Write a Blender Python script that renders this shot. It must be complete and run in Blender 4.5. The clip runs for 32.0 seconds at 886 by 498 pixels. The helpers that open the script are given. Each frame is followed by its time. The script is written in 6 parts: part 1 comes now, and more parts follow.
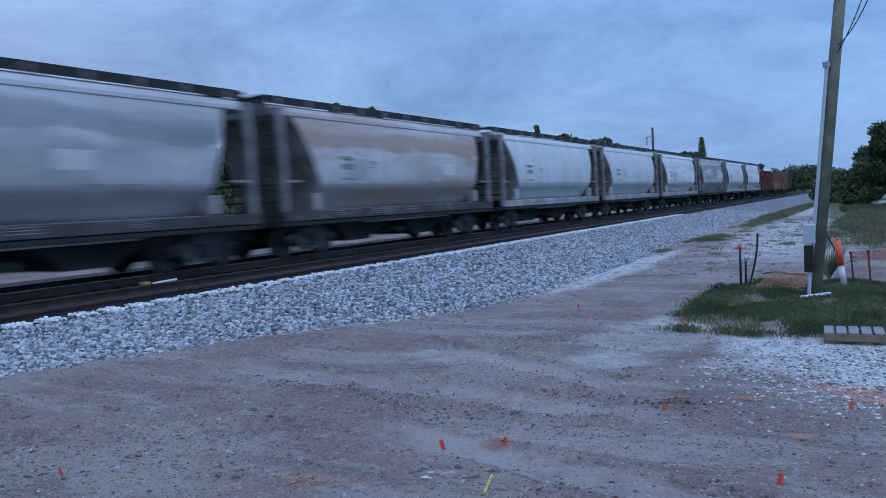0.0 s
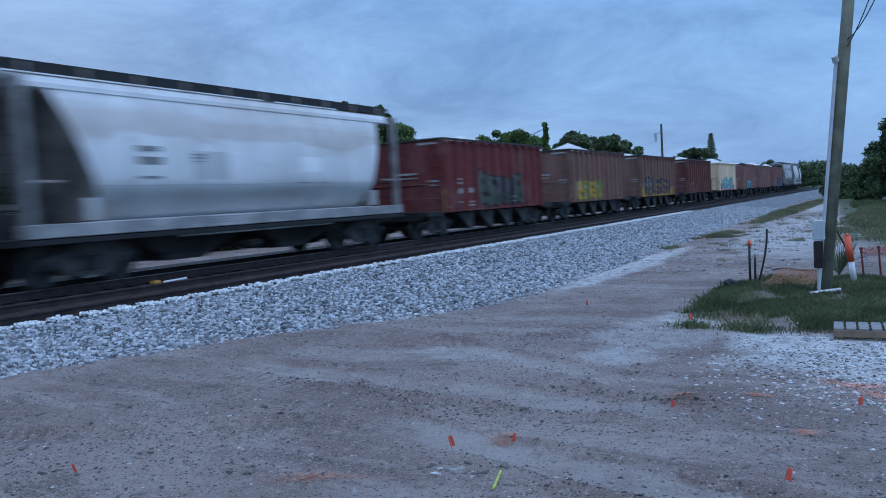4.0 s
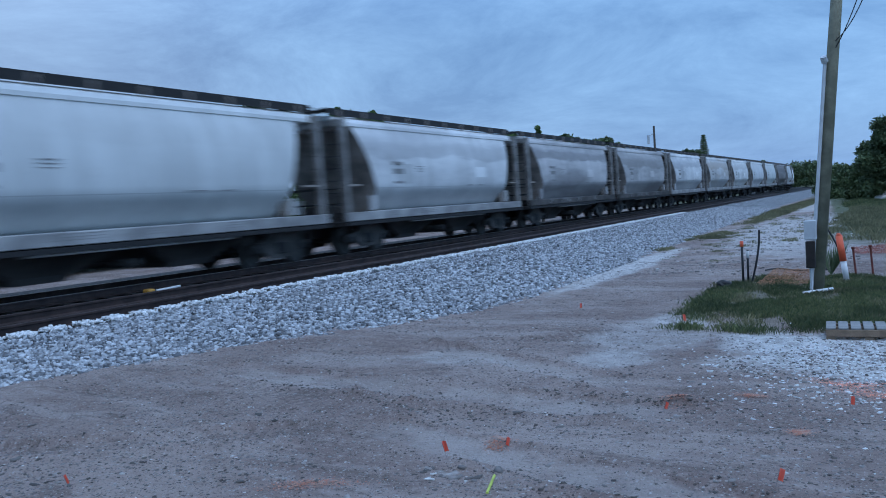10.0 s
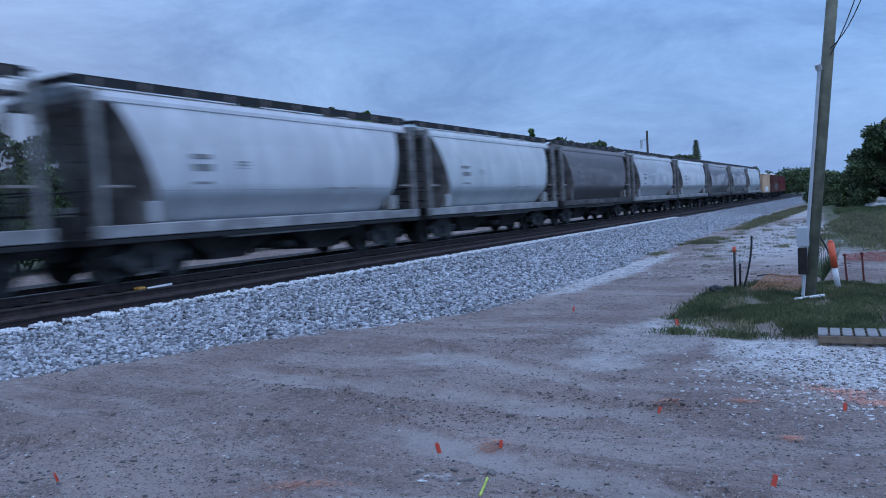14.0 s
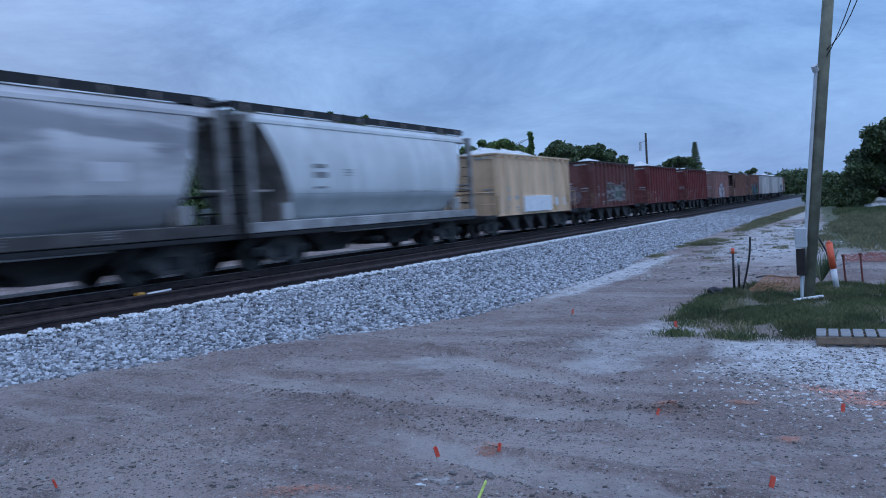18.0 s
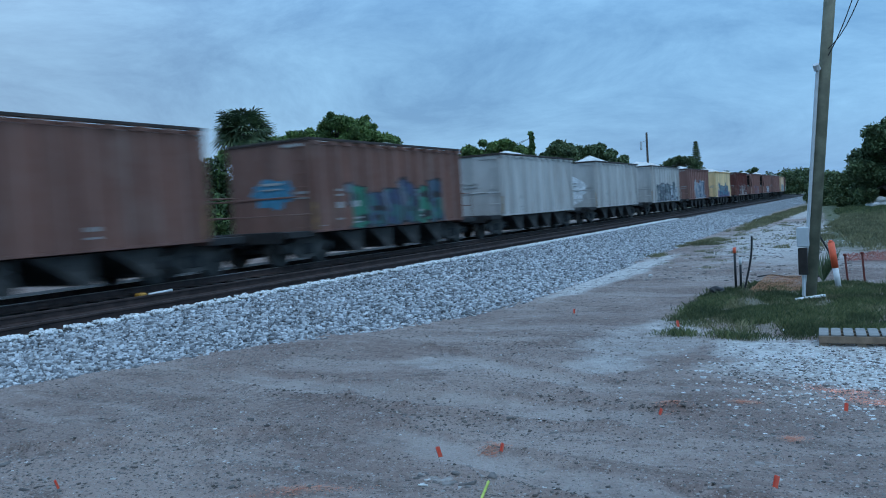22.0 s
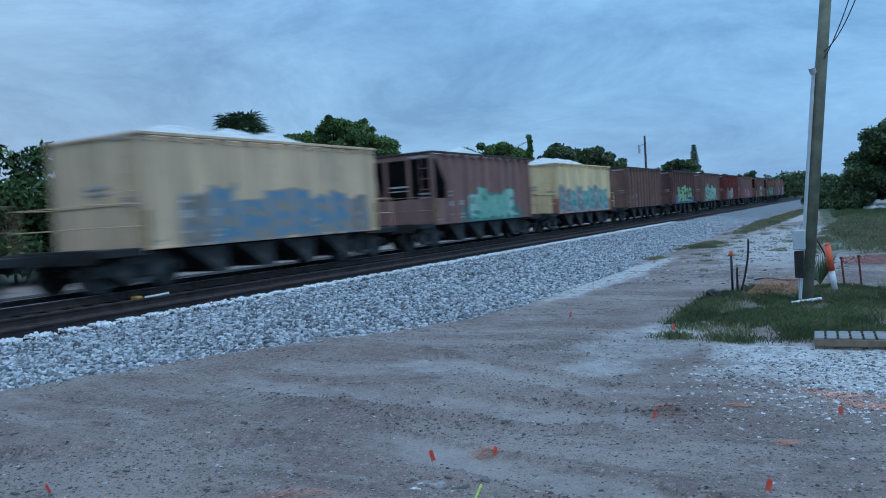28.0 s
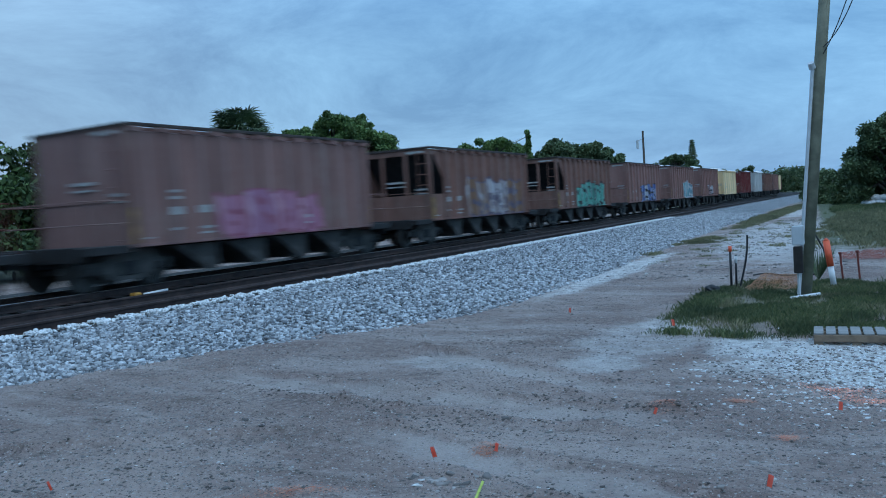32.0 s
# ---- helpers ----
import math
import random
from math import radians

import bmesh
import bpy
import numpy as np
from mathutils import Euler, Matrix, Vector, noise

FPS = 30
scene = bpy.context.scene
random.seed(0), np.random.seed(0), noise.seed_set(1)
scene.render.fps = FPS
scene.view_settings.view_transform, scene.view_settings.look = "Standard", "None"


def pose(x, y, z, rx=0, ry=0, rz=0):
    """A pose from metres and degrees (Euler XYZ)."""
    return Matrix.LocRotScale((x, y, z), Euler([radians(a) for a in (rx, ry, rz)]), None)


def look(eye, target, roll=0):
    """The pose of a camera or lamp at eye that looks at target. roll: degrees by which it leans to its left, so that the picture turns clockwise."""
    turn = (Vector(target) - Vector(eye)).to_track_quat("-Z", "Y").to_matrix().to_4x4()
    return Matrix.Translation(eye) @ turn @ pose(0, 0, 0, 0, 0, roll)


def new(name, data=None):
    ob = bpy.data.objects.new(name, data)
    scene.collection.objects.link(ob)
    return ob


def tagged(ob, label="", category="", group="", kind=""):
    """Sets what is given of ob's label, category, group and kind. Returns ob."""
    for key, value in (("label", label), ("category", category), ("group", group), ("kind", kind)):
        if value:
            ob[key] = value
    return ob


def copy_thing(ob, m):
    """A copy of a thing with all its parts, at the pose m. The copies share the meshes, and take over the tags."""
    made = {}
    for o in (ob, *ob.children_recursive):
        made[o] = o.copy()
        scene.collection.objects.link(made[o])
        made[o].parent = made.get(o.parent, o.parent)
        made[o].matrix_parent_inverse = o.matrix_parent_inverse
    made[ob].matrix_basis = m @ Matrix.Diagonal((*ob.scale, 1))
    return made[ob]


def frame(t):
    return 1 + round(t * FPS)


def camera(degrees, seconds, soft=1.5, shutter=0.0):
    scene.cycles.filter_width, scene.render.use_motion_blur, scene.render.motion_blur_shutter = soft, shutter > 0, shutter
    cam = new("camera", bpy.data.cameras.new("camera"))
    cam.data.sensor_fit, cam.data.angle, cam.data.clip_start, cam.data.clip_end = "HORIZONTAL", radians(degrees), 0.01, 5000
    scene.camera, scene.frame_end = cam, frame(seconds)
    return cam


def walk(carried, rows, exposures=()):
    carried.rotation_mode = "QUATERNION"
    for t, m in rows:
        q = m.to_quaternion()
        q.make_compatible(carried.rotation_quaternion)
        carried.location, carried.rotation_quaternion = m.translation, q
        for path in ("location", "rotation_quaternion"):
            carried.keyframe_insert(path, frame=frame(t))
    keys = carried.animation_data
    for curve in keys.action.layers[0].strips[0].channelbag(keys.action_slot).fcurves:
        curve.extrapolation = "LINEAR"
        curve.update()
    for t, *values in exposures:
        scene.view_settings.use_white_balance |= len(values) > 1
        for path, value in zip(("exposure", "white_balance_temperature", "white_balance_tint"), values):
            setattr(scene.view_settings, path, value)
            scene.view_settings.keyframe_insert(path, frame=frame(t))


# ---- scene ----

# ------------------------------------------------------------------ camera
PATH = [
    (0, (-0.043, 0.023, 1.752), (-1.025, 1.761, 1.635), -2.9),
    (0.5, (-0.055, 0.024, 1.749), (-1.038, 1.761, 1.627), -3.0),
    (1, (-0.055, 0.017, 1.752), (-1.039, 1.753, 1.628), -3.1),
    (1.5, (-0.045, 0.007, 1.755), (-1.034, 1.742, 1.632), -3.2),
    (2, (-0.036, 0.006, 1.756), (-1.027, 1.739, 1.635), -3.2),
    (2.5, (-0.027, 0.008, 1.751), (-1.021, 1.739, 1.631), -3.3),
    (3, (-0.017, 0.0, 1.752), (-1.014, 1.73, 1.632), -3.2),
    (3.5, (-0.021, -0.001, 1.75), (-1.02, 1.727, 1.63), -3.2),
    (5.5, (-0.044, 0.01, 1.749), (-1.055, 1.731, 1.624), -3.2),
    (6, (-0.046, 0.004, 1.749), (-1.058, 1.725, 1.627), -3.4),
    (6.5, (-0.043, 0.008, 1.754), (-1.051, 1.731, 1.634), -3.6),
    (7, (-0.033, 0.01, 1.754), (-1.035, 1.738, 1.638), -3.6),
    (7.5, (-0.025, 0.019, 1.75), (-1.02, 1.75, 1.637), -3.6),
    (8, (-0.021, 0.018, 1.753), (-1.01, 1.752, 1.639), -3.6),
    (8.5, (-0.024, 0.015, 1.753), (-1.011, 1.75, 1.636), -3.6),
    (9, (-0.02, 0.019, 1.75), (-1.008, 1.754, 1.634), -3.7),
    (9.5, (-0.004, 0.022, 1.747), (-0.994, 1.756, 1.635), -3.9),
    (10, (-0.003, 0.012, 1.753), (-0.993, 1.746, 1.642), -3.9),
    (10.5, (-0.001, 0.001, 1.755), (-0.991, 1.735, 1.645), -3.7),
    (11, (-0.01, -0.003, 1.752), (-0.999, 1.732, 1.64), -3.4),
    (11.5, (-0.025, -0.009, 1.751), (-1.013, 1.727, 1.639), -3.2),
    (12, (-0.037, -0.008, 1.751), (-1.021, 1.729, 1.636), -3.0),
    (12.5, (-0.033, -0.009, 1.748), (-1.015, 1.73, 1.632), -3.0),
    (13, (-0.03, -0.006, 1.751), (-1.008, 1.735, 1.637), -3.1),
    (13.5, (-0.032, 0.002, 1.755), (-1.006, 1.745, 1.642), -3.1),
    (14, (-0.032, 0.011, 1.752), (-1.004, 1.756, 1.644), -3.1),
    (14.5, (-0.029, 0.02, 1.751), (-1.002, 1.765, 1.648), -3.3),
    (16.5, (0.004, 0.021, 1.752), (-0.973, 1.764, 1.656), -3.6),
    (17, (-0.005, 0.016, 1.755), (-0.978, 1.76, 1.657), -3.5),
    (17.5, (-0.008, 0.018, 1.75), (-0.981, 1.762, 1.652), -3.5),
    (18, (-0.01, 0.012, 1.753), (-0.981, 1.757, 1.654), -3.5),
    (18.5, (-0.016, 0.01, 1.748), (-0.987, 1.756, 1.649), -3.5),
    (19, (0.0, 0.0, 1.75), (-0.974, 1.745, 1.652), -3.5),
    (19.5, (0.0, 0.0, 1.754), (-0.975, 1.743, 1.656), -3.6),
    (20, (-0.006, 0.01, 1.748), (-0.981, 1.753, 1.652), -3.6),
    (20.5, (-0.006, 0.016, 1.748), (-0.983, 1.759, 1.653), -3.7),
    (21, (-0.005, 0.011, 1.752), (-0.983, 1.753, 1.656), -3.7),
    (21.5, (-0.016, 0.015, 1.752), (-0.991, 1.758, 1.654), -3.6),
    (22, (-0.023, 0.018, 1.751), (-0.996, 1.762, 1.652), -3.6),
    (22.5, (-0.026, 0.021, 1.749), (-0.997, 1.767, 1.652), -3.6),
    (23, (-0.028, 0.022, 1.751), (-0.999, 1.768, 1.656), -3.5),
    (23.5, (-0.033, 0.031, 1.742), (-1.005, 1.777, 1.651), -3.4),
    (24, (-0.03, 0.023, 1.743), (-1.001, 1.769, 1.654), -3.4),
    (24.5, (-0.032, 0.025, 1.744), (-1.003, 1.772, 1.658), -3.5),
    (25, (-0.034, 0.015, 1.747), (-1.004, 1.762, 1.662), -3.5),
    (25.5, (-0.035, 0.017, 1.746), (-1.006, 1.763, 1.66), -3.6),
    (27.5, (-0.023, 0.034, 1.75), (-0.994, 1.78, 1.656), -3.6),
    (28, (0.004, 0.047, 1.746), (-0.966, 1.794, 1.655), -3.6),
    (28.5, (0.031, 0.049, 1.746), (-0.937, 1.796, 1.656), -3.6),
    (29, (0.007, 0.032, 1.758), (-0.957, 1.782, 1.669), -3.8),
    (29.5, (-0.01, 0.02, 1.757), (-0.967, 1.773, 1.666), -3.6),
    (30, (-0.005, 0.023, 1.76), (-0.958, 1.779, 1.663), -3.5),
    (30.5, (-0.008, 0.029, 1.759), (-0.959, 1.785, 1.657), -3.5),
    (31, (-0.017, 0.046, 1.756), (-0.971, 1.8, 1.654), -3.6),
    (31.5, (-0.015, 0.04, 1.76), (-0.974, 1.791, 1.657), -3.7),
    (32, (-0.012, 0.038, 1.757), (-0.978, 1.786, 1.654), -3.7),
]
cam = camera(59.5, 32.0, soft=1.0, shutter=0.6)
EXPOSURE = [(0, 0.0, 6320, 17), (3.5, 0.0, 6320, 17), (5.5, 0.18, 6480, -6), (7, 0.14, 6420, 1), (8, 0.14, 6450, -3), (9, 0.16, 6460, -6), (10.5, 0.02, 6380, 18), (15, 0.0, 6320, 20), (17.5, 0.0, 6350, 20), (19, 0.0, 6400, 11), (20, 0.09, 6470, 3), (21, 0.06, 6400, 9), (22, 0.1, 6450, 0), (23, 0.04, 6400, 5), (24.2, 0.06, 6380, 11), (25, 0.07, 6470, 3), (27.5, 0.08, 6450, 2), (32, 0.09, 6450, 0)]
walk(cam, [(t, look(eye, target, roll)) for t, eye, target, roll in PATH], EXPOSURE)

# ------------------------------------------------------------------ plan
RAIL = 0.47            # top of rail above the dirt
TRAIN_X = -15.3        # centre line of the train's track
BEND_Y, BEND_R = 135.0, 370.0
SPEED = 22.4
SIDING = 3.62          # the empty track's centre line, out from the train's


def along(s):
    """Pose on the train's centre line, s metres along from the camera's square."""
    if s <= BEND_Y:
        return pose(TRAIN_X, s, RAIL)
    a = min((s - BEND_Y) / BEND_R, 0.8)
    rest = s - BEND_Y - a * BEND_R
    x = TRAIN_X - BEND_R * (1 - math.cos(a)) - rest * math.sin(a)
    y = BEND_Y + BEND_R * math.sin(a) + rest * math.cos(a)
    return pose(x, y, RAIL, 0, 0, math.degrees(a))


# ------------------------------------------------------------------ sky and light
def build_world():
    w = bpy.data.worlds.new("sky")
    scene.world = w
    w.use_nodes = True
    nt = w.node_tree
    n = nt.nodes
    n.clear()
    out = n.new("ShaderNodeOutputWorld")
    bg = n.new("ShaderNodeBackground")
    sky = n.new("ShaderNodeTexSky")
    sky.sky_type = "NISHITA"
    sky.sun_disc = False
    sky.sun_elevation = radians(24)
    sky.sun_rotation = radians(-60)
    sky.air_density = 1.6
    sky.dust_density = 0.6
    sky.ozone_density = 2.5
    tc = n.new("ShaderNodeTexCoord")
    mp = n.new("ShaderNodeMapping")
    mp.inputs["Scale"].default_value = (1.0, 1.0, 2.9)
    mp.inputs["Rotation"].default_value = (0.0, 0.12, 0.6)
    big = n.new("ShaderNodeTexNoise")
    big.inputs["Scale"].default_value = 3.1
    big.inputs["Detail"].default_value = 9
    big.inputs["Roughness"].default_value = 0.68
    big.inputs["Distortion"].default_value = 0.5
    ramp = n.new("ShaderNodeValToRGB")
    ramp.color_ramp.elements[0].position = 0.36
    ramp.color_ramp.elements[0].color = (1.08, 2.45, 5.0, 1)
    ramp.color_ramp.elements[1].position = 0.69
    ramp.color_ramp.elements[1].color = (2.3, 4.4, 7.5, 1)
    mix = n.new("ShaderNodeMix")
    mix.data_type = "RGBA"
    mix.inputs[0].default_value = 0.92
    nt.links.new(tc.outputs["Generated"], mp.inputs["Vector"])
    nt.links.new(mp.outputs[0], big.inputs["Vector"])
    nt.links.new(big.outputs["Fac"], ramp.inputs[0])
    nt.links.new(sky.outputs[0], mix.inputs[6])
    nt.links.new(ramp.outputs[0], mix.inputs[7])
    # an overcast sky is brighter overhead than near the horizon
    sep = n.new("ShaderNodeSeparateXYZ")
    up = n.new("ShaderNodeMapRange")
    up.inputs[1].default_value, up.inputs[2].default_value, up.inputs[3].default_value, up.inputs[4].default_value = 0.2, 1.0, 1.0, 2.3
    gain = n.new("ShaderNodeVectorMath")
    gain.operation = "SCALE"
    # the thick cloud overhead is more neutral than the blue dusk band
    warm = n.new("ShaderNodeMix")
    warm.data_type, warm.blend_type = "RGBA", "MULTIPLY"
    warm.inputs[7].default_value = (1.17, 1.0, 0.945, 1)
    wf = n.new("ShaderNodeMapRange")
    wf.inputs[1].default_value, wf.inputs[2].default_value = 0.3, 0.75
    nt.links.new(sep.outputs[2], wf.inputs[0])
    nt.links.new(wf.outputs[0], warm.inputs[0])
    nt.links.new(tc.outputs["Generated"], sep.inputs[0])
    nt.links.new(sep.outputs[2], up.inputs[0])
    nt.links.new(mix.outputs[2], warm.inputs[6])
    nt.links.new(warm.outputs[2], gain.inputs[0])
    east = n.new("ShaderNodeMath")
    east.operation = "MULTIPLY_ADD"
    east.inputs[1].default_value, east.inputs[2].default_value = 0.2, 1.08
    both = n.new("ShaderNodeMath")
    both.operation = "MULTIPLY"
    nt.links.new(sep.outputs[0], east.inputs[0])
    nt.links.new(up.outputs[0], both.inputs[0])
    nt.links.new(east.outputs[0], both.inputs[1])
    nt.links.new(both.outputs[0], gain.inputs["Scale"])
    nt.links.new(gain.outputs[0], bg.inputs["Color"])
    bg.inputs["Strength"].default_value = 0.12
    nt.links.new(bg.outputs[0], out.inputs[0])
    sun = bpy.data.lights.new("sun", "SUN")
    sun.energy, sun.angle, sun.color = 0.5, radians(40), (1.0, 0.95, 0.9)
    ob = new("sun", sun)
    ob.matrix_world = look((0, 0, 30), (-14, 12, 0))


build_world()


# ------------------------------------------------------------------ materials
MATS = {}


class Nodes:
    """Short forms for building a node tree."""

    def __init__(self, name):
        self.mat = bpy.data.materials.new(name)
        self.mat.use_nodes = True
        self.nt = self.mat.node_tree
        self.bsdf = self.nt.nodes["Principled BSDF"]
        self.tc = self.nt.nodes.new("ShaderNodeTexCoord")

    def link(self, a, b):
        self.nt.links.new(a, b)

    def coords(self, kind="Object", scale=(1, 1, 1)):
        m = self.nt.nodes.new("ShaderNodeMapping")
        m.inputs["Scale"].default_value = scale
        self.link(self.tc.outputs[kind], m.inputs[0])
        return m.outputs[0]

    def noise(self, scale, detail=4, rough=0.55, vec=None, stretch=None, distort=0.0):
        n = self.nt.nodes.new("ShaderNodeTexNoise")
        n.inputs["Scale"].default_value = scale
        n.inputs["Detail"].default_value = detail
        n.inputs["Roughness"].default_value = rough
        n.inputs["Distortion"].default_value = distort
        self.link(vec or self.coords("Object", stretch or (1, 1, 1)), n.inputs["Vector"])
        return n.outputs["Fac"]

    def voronoi(self, scale, vec=None, feature="F1", out="Distance"):
        n = self.nt.nodes.new("ShaderNodeTexVoronoi")
        n.feature = feature
        n.inputs["Scale"].default_value = scale
        self.link(vec or self.coords(), n.inputs["Vector"])
        return n.outputs[out]

    def ramp(self, fac, lo, hi, a=0.0, b=1.0):
        n = self.nt.nodes.new("ShaderNodeMapRange")
        n.interpolation_type = "SMOOTHSTEP"
        n.inputs[1].default_value, n.inputs[2].default_value = lo, hi
        n.inputs[3].default_value, n.inputs[4].default_value = a, b
        self.link(fac, n.inputs[0])
        return n.outputs[0]

    def mix(self, fac, a, b, mode="MIX"):
        n = self.nt.nodes.new("ShaderNodeMix")
        n.data_type, n.blend_type = "RGBA", mode
        for v, i in ((fac, 0), (a, 6), (b, 7)):
            if isinstance(v, (int, float)):
                n.inputs[i].default_value = v
            elif isinstance(v, (tuple, list)):
                n.inputs[i].default_value = (*v[:3], 1)
            else:
                self.link(v, n.inputs[i])
        return n.outputs[2]

    def math(self, op, a, b=0.0, c=0.0):
        n = self.nt.nodes.new("ShaderNodeMath")
        n.operation = op
        for v, i in ((a, 0), (b, 1), (c, 2)):
            if isinstance(v, (int, float)):
                n.inputs[i].default_value = v
            else:
                self.link(v, n.inputs[i])
        return n.outputs[0]

    def xyz(self, vec=None):
        n = self.nt.nodes.new("ShaderNodeSeparateXYZ")
        self.link(vec or self.tc.outputs["Object"], n.inputs[0])
        return n.outputs

    def rand(self):
        return self.nt.nodes.new("ShaderNodeObjectInfo").outputs["Random"]

    def island(self):
        return self.nt.nodes.new("ShaderNodeNewGeometry").outputs["Random Per Island"]

    def bump(self, height, strength=0.3, distance=0.02):
        n = self.nt.nodes.new("ShaderNodeBump")
        n.inputs["Strength"].default_value = strength
        n.inputs["Distance"].default_value = distance
        self.link(height, n.inputs["Height"])
        self.link(n.outputs[0], self.bsdf.inputs["Normal"])

    def done(self, color, rough=0.8, metal=0.0):
        for v, k in ((color, "Base Color"), (rough, "Roughness"), (metal, "Metallic")):
            if isinstance(v, (int, float)):
                self.bsdf.inputs[k].default_value = v
            elif isinstance(v, (tuple, list)):
                self.bsdf.inputs[k].default_value = (*v[:3], 1)
            else:
                self.link(v, self.bsdf.inputs[k])
        return self.mat


def shade(c, k):
    return tuple(min(1.0, v * k) for v in c[:3])


def plain(name, c, rough=0.7, metal=0.0, var=0.35, scale=6.0, bump=0.15):
    """A painted or raw surface with grain and stains at two scales."""
    if name in MATS:
        return MATS[name]
    k = Nodes(name)
    f = k.mix(k.ramp(k.noise(scale, 5), 0.3, 0.75), shade(c, 1 - var), shade(c, 1 + var * 0.6))
    f = k.mix(k.ramp(k.noise(scale * 9, 3), 0.45, 0.8, 0, 0.5), f, shade(c, 1 - var))
    k.bump(k.noise(scale * 7, 4), bump, 0.01)
    MATS[name] = k.done(f, rough, metal)
    return MATS[name]


def wagon_paint(name, c, graffiti=None, rust=0.35, dust=(0.30, 0.225, 0.19)):
    """Weathered wagon paint with run-down streaks and rust; graffiti: y0, y1, z0, z1, fill, second fill, outline, seed."""
    if name in MATS:
        return MATS[name]
    k = Nodes(name)
    streak = k.noise(1.0, 6, 0.6, stretch=(2.2, 2.2, 0.22))
    f = k.mix(k.ramp(streak, 0.35, 0.7), shade(c, 0.78), shade(c, 1.16))
    f = k.mix(k.ramp(k.noise(0.55, 5, 0.6), 0.52, 0.72, 0, 0.28), f, dust)
    f = k.mix(k.ramp(k.noise(2.6, 7, 0.68, stretch=(1, 1, 0.5)), 0.58, 0.72, 0, rust), f, (0.14, 0.062, 0.04) if c[0] < 0.6 else (0.34, 0.17, 0.09))
    if graffiti:
        y0, y1, z0, z1, fa, fb, line, seed = graffiti[:8]
        low = graffiti[8] if len(graffiti) > 8 else None
        o = k.xyz()
        face = k.ramp(o[0], 1.2, 1.3)
        w1 = k.math("MULTIPLY_ADD", k.noise(1.1, 3, vec=k.coords("Object", (0, 1.0, 0.8))), 1.2, -0.6)
        w2 = k.math("MULTIPLY_ADD", k.noise(1.6, 3, vec=k.coords("Object", (0, 0.9, 1.3))), 1.0, -0.5)
        yw, zw = k.math("ADD", o[1], k.math("MULTIPLY", w1, 0.8)), k.math("ADD", o[2], k.math("MULTIPLY", w2, 0.7))
        if low:
            m = k.math("MULTIPLY", k.ramp(yw, y0 - 0.9, y0 - 0.6), k.ramp(yw, y1 + 0.75, y1 + 0.5))
            m = k.math("MULTIPLY", m, k.ramp(k.math("ADD", zw, k.math("MULTIPLY", w1, 0.5)), z0 + 0.5 * (z1 - z0), z0 + 0.42 * (z1 - z0)))
            f = k.mix(k.math("MULTIPLY", k.math("MULTIPLY", m, face), 0.85), f, low)
        n = max(3, round((y1 - y0) / 0.9))
        u = k.math("MULTIPLY_ADD", zw, 0.14, k.math("MULTIPLY", k.math("SUBTRACT", yw, y0), n / (y1 - y0)))
        cell = k.nt.nodes.new("ShaderNodeTexWhiteNoise")
        cell.noise_dimensions = "1D"
        k.link(k.math("ADD", k.math("FLOOR", u), seed * 13.7), cell.inputs["W"])
        r = k.xyz(cell.outputs["Color"])
        p = k.math("FRACT", u)
        h = k.math("DIVIDE", k.math("MULTIPLY", k.math("SUBTRACT", zw, z0), 1 / (z1 - z0)), k.math("MULTIPLY_ADD", r[0], 0.3, 0.8))
        body = k.math("MULTIPLY", k.math("MULTIPLY", k.ramp(h, -0.03, 0.0), k.ramp(h, 1.0, 0.97)), k.math("MULTIPLY", k.ramp(u, 0.0, 0.04), k.ramp(u, n, n - 0.04)))
        inner = k.math("MULTIPLY", k.math("MULTIPLY", k.ramp(p, 0.04, 0.08), k.ramp(p, 0.97, 0.93)), k.math("MULTIPLY", k.ramp(h, 0.03, 0.06), k.ramp(h, 0.96, 0.92)))
        notch = 0.0
        for at, q, v in ((0.56, r[1], r[2]), (0.2, r[2], r[0])):
            level = k.math("SUBTRACT", h, k.math("MULTIPLY_ADD", v, 0.24, at))
            cut = k.math("MULTIPLY", k.ramp(k.math("ABSOLUTE", k.math("ADD", level, k.math("MULTIPLY", p, 0.12))), 0.1, 0.06), k.ramp(p, 0.34, 0.4))
            cut = k.math("MULTIPLY", cut, k.math("LESS_THAN", p, k.math("MULTIPLY_ADD", k.math("GREATER_THAN", q, 0.55), 0.5, 0.64)))
            notch = k.math("MAXIMUM", notch, cut)
        g = k.mix(k.ramp(r[2], 0.5, 0.6), fa, fb)
        g = k.mix(k.ramp(k.noise(2.4, 4), 0.48, 0.62, 0, 0.55), g, fb)
        g = k.mix(k.math("MULTIPLY", k.ramp(p, 0.24, 0.18), k.ramp(h, 0.35, 0.6, 0.2, 0.8)), g, tuple(min(1.0, 0.16 + 0.9 * v) for v in fa))
        g = k.mix(k.math("MAXIMUM", k.math("SUBTRACT", 1.0, inner), notch), g, line)
        f = k.mix(k.math("MULTIPLY", k.math("MULTIPLY", body, face), 0.9), f, g)
    k.bump(k.noise(14, 5), 0.12, 0.01)
    MATS[name] = k.done(f, k.ramp(k.noise(5, 3), 0.3, 0.7, 0.62, 0.85))
    return MATS[name]


